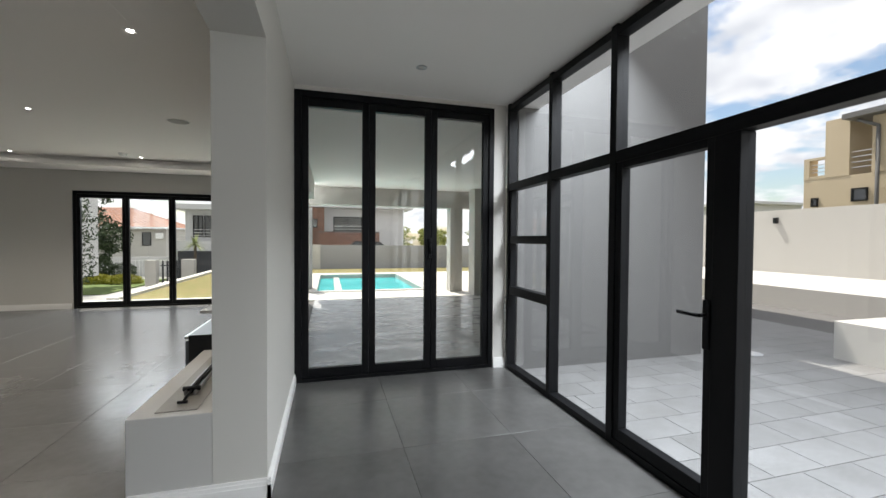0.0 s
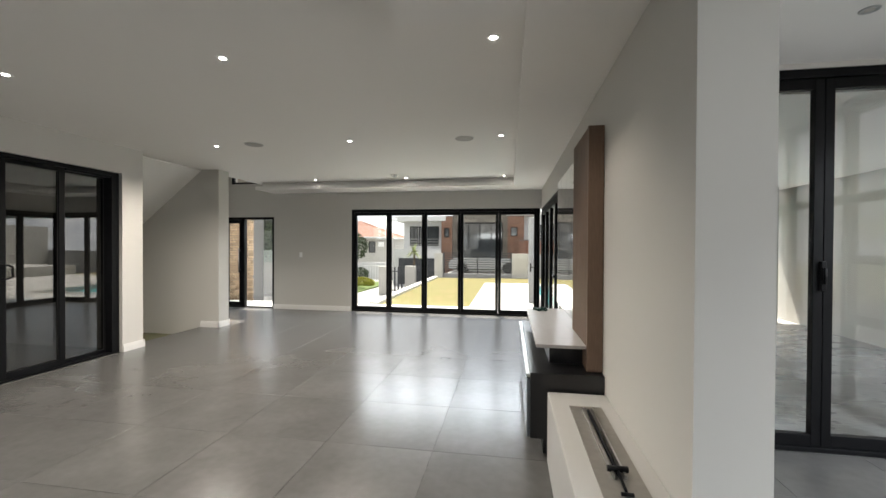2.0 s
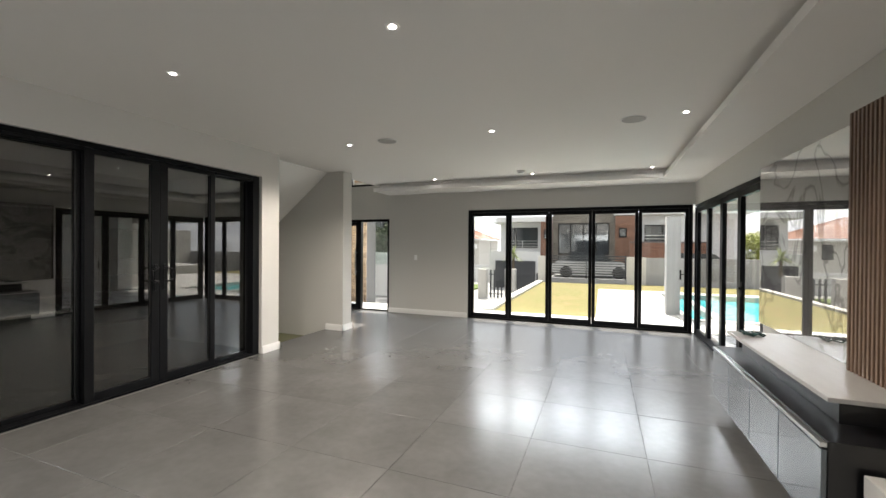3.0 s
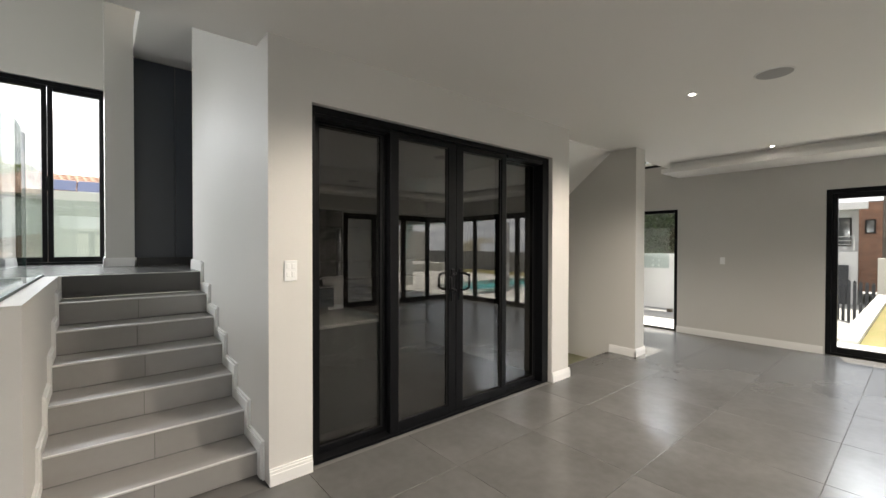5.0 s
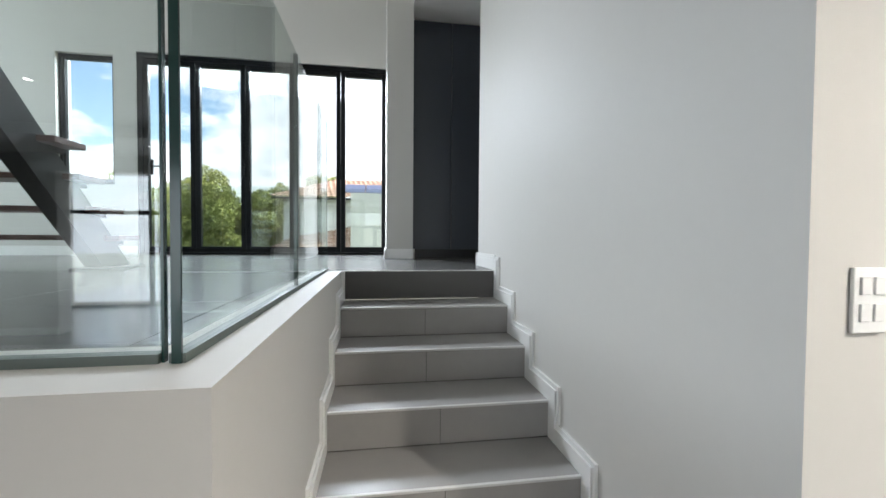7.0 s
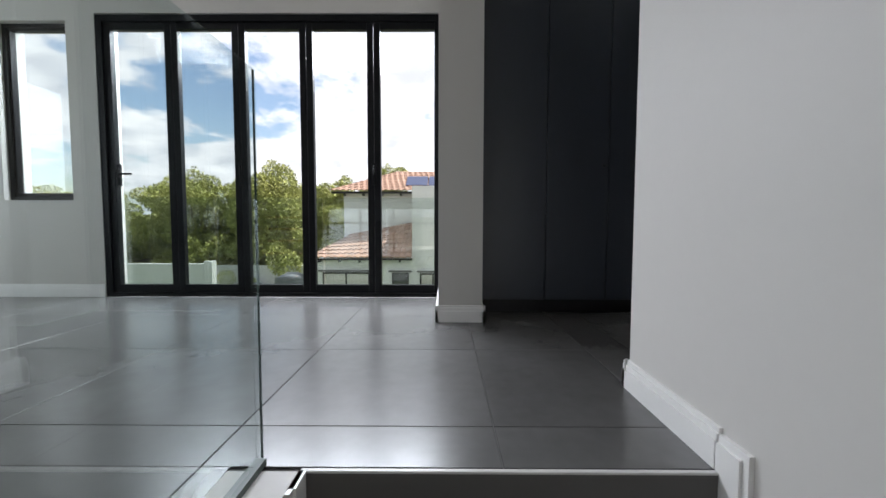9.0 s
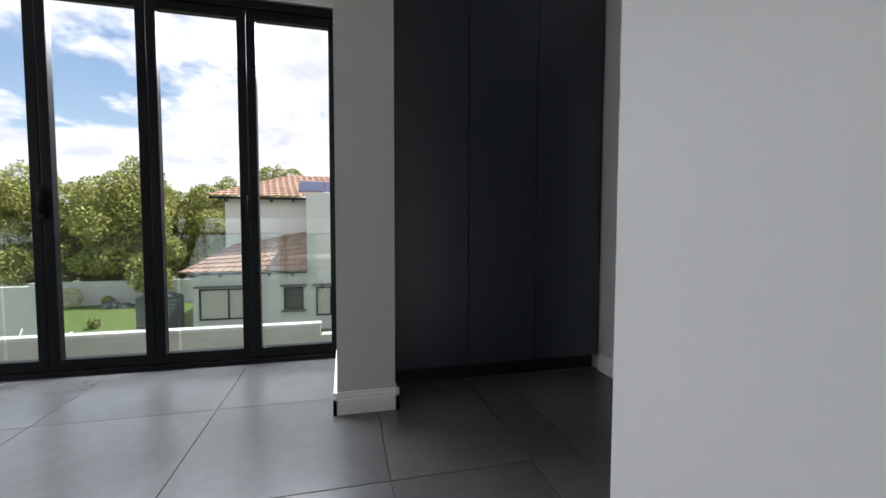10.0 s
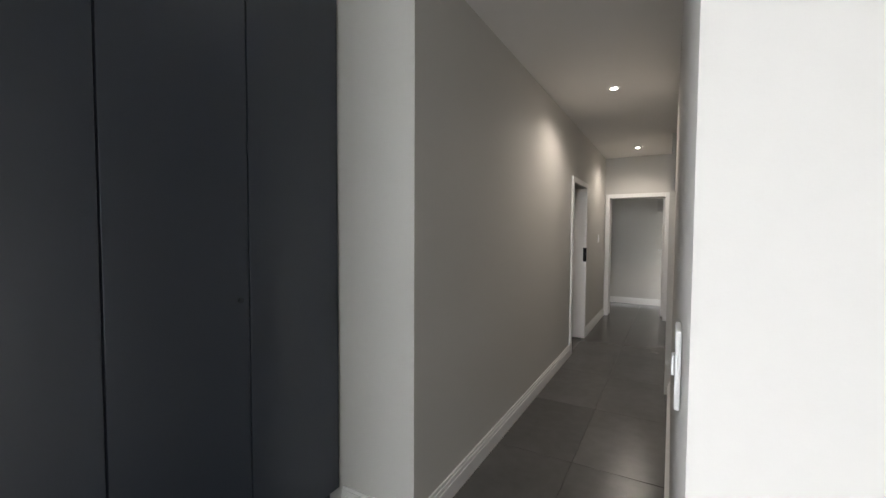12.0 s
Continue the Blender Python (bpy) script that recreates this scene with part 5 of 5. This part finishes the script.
def tree(x, y, z0, h, spread, seed, material, label, n=16000, size=0.09, trunk_r=0.18):
    rng = random.Random(seed)
    t = tagged(new("tree"), label, "tree")
    bm = bmesh.new()
    cyl(bm, (x, y, z0), (x + 0.1, y, z0 + h * 0.45), trunk_r, trunk_r * 0.7, seg=10)
    clumps = []
    for k in range(26):
        a = rng.random() * 6.28
        rr = spread * (0.25 + 0.80 * rng.random())
        zz = z0 + h * (0.16 + 0.74 * rng.random())
        rr *= 1.0 - 0.6 * max(0, (zz - z0) / h - 0.55)
        c = (x + rr * math.cos(a), y + rr * math.sin(a), zz)
        clumps.append((*c, spread * (0.20 + 0.18 * rng.random()), spread * (0.20 + 0.18 * rng.random()), h * (0.07 + 0.08 * rng.random())))
        cyl(bm, (x + 0.05, y, z0 + h * (0.25 + 0.15 * rng.random())), c, trunk_r * 0.45, trunk_r * 0.08, seg=6)
    clumps.append((x, y, z0 + h * 0.88, spread * 0.24, spread * 0.24, h * 0.14))
    clumps.append((x, y, z0 + h * 0.55, spread * 0.6, spread * 0.6, h * 0.28))
    part("trunk", bm, M_BARK, t)
    leaf_cloud("crown", t, clumps, n, size, material, seed)
    return t


for k, (x, y, h, s) in enumerate(((-33.3, -6.7, 8.3, 2.9), (-34.0, -12.5, 7.9, 3.1), (-32.6, -17.0, 6.2, 3.0), (-37.6, -2.7, 7.8, 2.6), (-33.3, -22.0, 6.6, 3.4), (-42.0, -8.6, 7.4, 3.9),
                                  (-40.5, -16.8, 7.4, 4.2), (-44.0, -0.3, 9.6, 2.4), (-37.6, -29.6, 7.2, 4.5), (-35.3, -9.7, 6.6, 3.0), (-33.6, -14.6, 5.6, 2.6), (-36.6, -4.6, 6.6, 2.6))):
    tree(x, y, -2.1, h, s, 20 + k, M_LEAF, "leafy green tree beyond the garden wall", n=34000, size=0.115)
for k, (x, y, rr) in enumerate(((-30.6, -8.6, 0.55), (-25.6, -5.0, 0.22), (-31.2, -7.2, 0.26))):
    shrub = tagged(new("shrub"), "small green shrub on the lawn", "shrub")
    leaf_cloud("leaves", shrub, [(x, y, -2.0 + rr, rr, rr, rr)], 900, 0.05, M_LEAF, 90 + k)
for k, (x, y, rr) in enumerate(((-30.9, -6.9, 0.42), (-30.6, -6.1, 0.34))):
    bm = bmesh.new()
    bmesh.ops.create_icosphere(bm, subdivisions=3, radius=1.0)
    rk = random.Random(40 + k)
    for v in bm.verts:
        f = rr * (0.9 + 0.2 * rk.random())
        v.co = Vector((x + v.co.x * f * 1.3, y + v.co.y * f, -2.02 + max(-0.05, v.co.z * f * 0.7)))
    tagged(meshed("boulder", bm, M_TANK), "dark rounded boulder on the lawn", "rock")
tree(-10.2, 27.5, -0.3, 6.4, 2.3, 55, M_LEAFP, "dark green conifer beside the driveway", n=14000, size=0.12)
tree(-6.7, 19.4, -0.8, 5.8, 1.7, 58, M_LEAFP, "feathery dark green tree overhanging the driveway", n=14000, size=0.07, trunk_r=0.09)
tree(-14.5, 20.5, -0.3, 5.5, 2.2, 57, M_LEAFP, "dark green tree by the driveway", n=9000, size=0.12)
for k, (x, y, s) in enumerate(((11, 60, 3.0), (18, 64, 3.6), (26, 62, 3.2))):
    tree(x, y, -1.0, 4.6, s, 70 + k, M_LEAF, "distant green tree beyond the boundary wall", n=5000, size=0.2)

agave = tagged(new("aloe_plant"), "spiky aloe with arching leaves behind the plastered pillar", "plant")
rng = random.Random(9)
bm = bmesh.new()
AX, AY = -4.30, 28.2
cyl(bm, (AX, AY, -1.5), (AX, AY, 1.1), 0.09, 0.07, seg=10)
part("stem", bm, M_BARK, agave)
bm = bmesh.new()
for k in range(52):
    a = rng.random() * 6.28
    el = rng.uniform(-0.35, 1.35)
    ln = rng.uniform(0.50, 0.85)
    prev = None
    dv = Vector((math.cos(a) * math.cos(el), math.sin(a) * math.cos(el), math.sin(el)))
    side = Vector((-math.sin(a), math.cos(a), 0))
    p = Vector((AX, AY, 1.05 + 0.1 * rng.random()))
    for s in range(6):
        f = s / 5
        q = p + dv * ln * f + Vector((0, 0, -0.22 * f * f))
        w = 0.075 * (1 - f) + 0.004
        cur = (bm.verts.new(q - side * w), bm.verts.new(q + side * w))
        if prev:
            bm.faces.new((prev[0], prev[1], cur[1], cur[0]))
        prev = cur
part("leaves", bm, M_PALM, agave)

hedge = tagged(new("hedge"), "low yellow-green hedge by the driveway", "hedge")
leaf_cloud("leaves", hedge, [(-8.2, 29.6, -0.95, 0.9, 0.5, 0.36), (-9.6, 29.9, -0.95, 0.9, 0.5, 0.36), (-11.0, 30.2, -0.95, 0.9, 0.5, 0.36)], 9000, 0.06, M_HEDGE, 5)
bush = tagged(new("bush"), "round green bushes by the driveway", "bush")
leaf_cloud("leaves", bush, [(-10.6, 32.0, -0.4, 0.9, 0.8, 0.7), (-12.0, 31.0, -0.5, 1.0, 0.9, 0.8), (-9.4, 32.4, -0.6, 0.7, 0.6, 0.5)], 9000, 0.07, M_LEAFP, 6)
struct("grass_verge", [(-14, -7.0, 25.0, 32.5, -1.6, -1.12)], M_GREEN, "green verge under the hedge")
struct("white_wall_drive", [(-20, -7.6, 36.0, 36.2, -1.8, 0.1)], M_EXTWH, "white garden wall behind the hedge")

# entrance: stone-clad pier and low screen wall
ep = tagged(new("entrance_pier"), "rough sandstone-clad pier beside the entrance", "pier")
part("core", simple_box(-6.9, -5.66, 14.4, 14.9, -0.1, 5.2), M_EXTG, ep)
courses("stone_courses", ep, -6.9, -5.64, 14.4, -0.1, 5.2, 0.24, 0.07, M_STONE, 0.04, 12)
struct("entrance_screen", [(-8.5, -4.6, 16.4, 16.6, -0.1, 1.33)], M_EXTWH, "white plastered screen wall by the entrance")
scr = tagged(new("glass_screen"), "clear glass screen fixed to the white wall", "screen")
for x in (-6.95, -6.25):
    g = part("glass_panel", simple_box(x, x + 0.68, 16.36, 16.375, 0.95, 2.0), M_BALU, scr)
    g.visible_shadow = False
bm = bmesh.new()
for x in (-6.62, -6.45, -5.98, -5.82):
    for z in (1.02, 1.16):
        cyl(bm, (x, 16.34, z), (x, 16.40, z), 0.022, seg=10)
part("fixings", bm, M_STEEL, scr, "round steel glass fixings")
nb = tagged(new("entrance_neighbour"), "white house wall with a large window beyond the entrance", "house")
part("wall", simple_box(-12, -6.8, 22.0, 24.0, -0.2, 3.2), M_EXTWH, nb)
window(nb, -11.2, -7.6, 22.0, 0, 1.3, 3.0, "Y", 4)

# ---- tiles, laid last ----
def tile_mesh(name, sx, sy, th, material):
    bm = bmesh.new()
    box(bm, 0, sx, 0, sy, -th, 0)
    top = [e for e in bm.edges if all(v.co.z > -1e-6 for v in e.verts)]
    bmesh.ops.bevel(bm, geom=top, offset=0.0012, segments=1, affect="EDGES")
    me = bpy.data.meshes.new(name)
    bm.to_mesh(me); bm.free()
    me.materials.append(material)
    return me


def lay(parent, name, x0, x1, y0, y1, z, ox, oy, px, py, gap, th, material, skip=None, cache={}):
    """Tiles on a grid with its joints at ox + k px and oy + k py, cut to the room."""
    kx0, kx1 = math.floor((x0 - ox) / px), math.ceil((x1 - ox) / px)
    ky0, ky1 = math.floor((y0 - oy) / py), math.ceil((y1 - oy) / py)
    for i in range(kx0, kx1):
        for j in range(ky0, ky1):
            a, b = max(x0, ox + i * px + gap / 2), min(x1, ox + (i + 1) * px - gap / 2)
            c, d = max(y0, oy + j * py + gap / 2), min(y1, oy + (j + 1) * py - gap / 2)
            if b - a < 0.03 or d - c < 0.03 or (skip and skip((a + b) / 2, (c + d) / 2)):
                continue
            key = (name, round(b - a, 3), round(d - c, 3), material.name)
            if key not in cache:
                cache[key] = tile_mesh(name, b - a, d - c, th, material)
            o = new(name, cache[key])
            o.location = (a, c, z)
            o.parent = parent


lay(floor, "floor_tile", -4.0, XW, -1.5, 13.0, 0, 0.865, 6.99, 0.852, 0.845, 0.0028, 0.005, M_TILE)
lay(floor, "floor_tile", XW, FX, 0.2, 5.60, 0, 0.865, 6.99, 0.852, 0.845, 0.0028, 0.005, M_TILE)
lay(floor, "floor_tile", -4.278, -4.0, 9.30, 10.76, 0, 0.865, 6.99, 0.852, 0.845, 0.0028, 0.005, M_TILE)
lay(floor, "floor_tile", -6.6, -4.0, 11.03, 13.0, 0, 0.865, 6.99, 0.852, 0.845, 0.0028, 0.005, M_TILE)
lay(floor, "floor_tile", FX, 4.60, -1.5, 7.45, 0, 3.19, 5.96, 0.80, 0.87, 0.002, 0.005, M_TILE)
lay(floor, "floor_tile", -6.5, -4.24, 6.10, 9.10, 0, -4.3, 7.18, 0.848, 0.845, 0.004, 0.005, M_TILE)
lay(floor_landing, "floor_tile", -8.75, -6.22, -1.5, 5.885, L, -6.44, 4.52, 0.80, 0.80, 0.0032, 0.005, M_TILE)
lay(floor_landing, "floor_tile", -6.22, -4.24, -1.5, 4.60, L, -6.44, 4.52, 0.80, 0.80, 0.0032, 0.005, M_TILE)
lay(floor_landing, "floor_tile", -8.14, -6.757, 5.89, 6.795, L, -6.44, 4.52, 0.80, 0.80, 0.0032, 0.005, M_TILE)
lay(floor_landing, "floor_tile", -7.705, -6.757, 6.795, 12.45, L, -6.44, 4.52, 0.80, 0.80, 0.0032, 0.005, M_TILE)
lay(floor_landing, "floor_tile", -8.8, -6.757, 12.45, 13.6, L, -6.44, 4.52, 0.80, 0.80, 0.0032, 0.005, M_TILE)
court = bpy.data.objects["courtyard_base"]
for j in range(32):
    y = 0.0 + j * 0.30
    lay(court, "paver", 4.72, 10.6, y, y + 0.30, -0.05, 4.72 + 0.225 * (j % 2), y, 0.45, 0.30, 0.006, 0.03, M_PAVE)
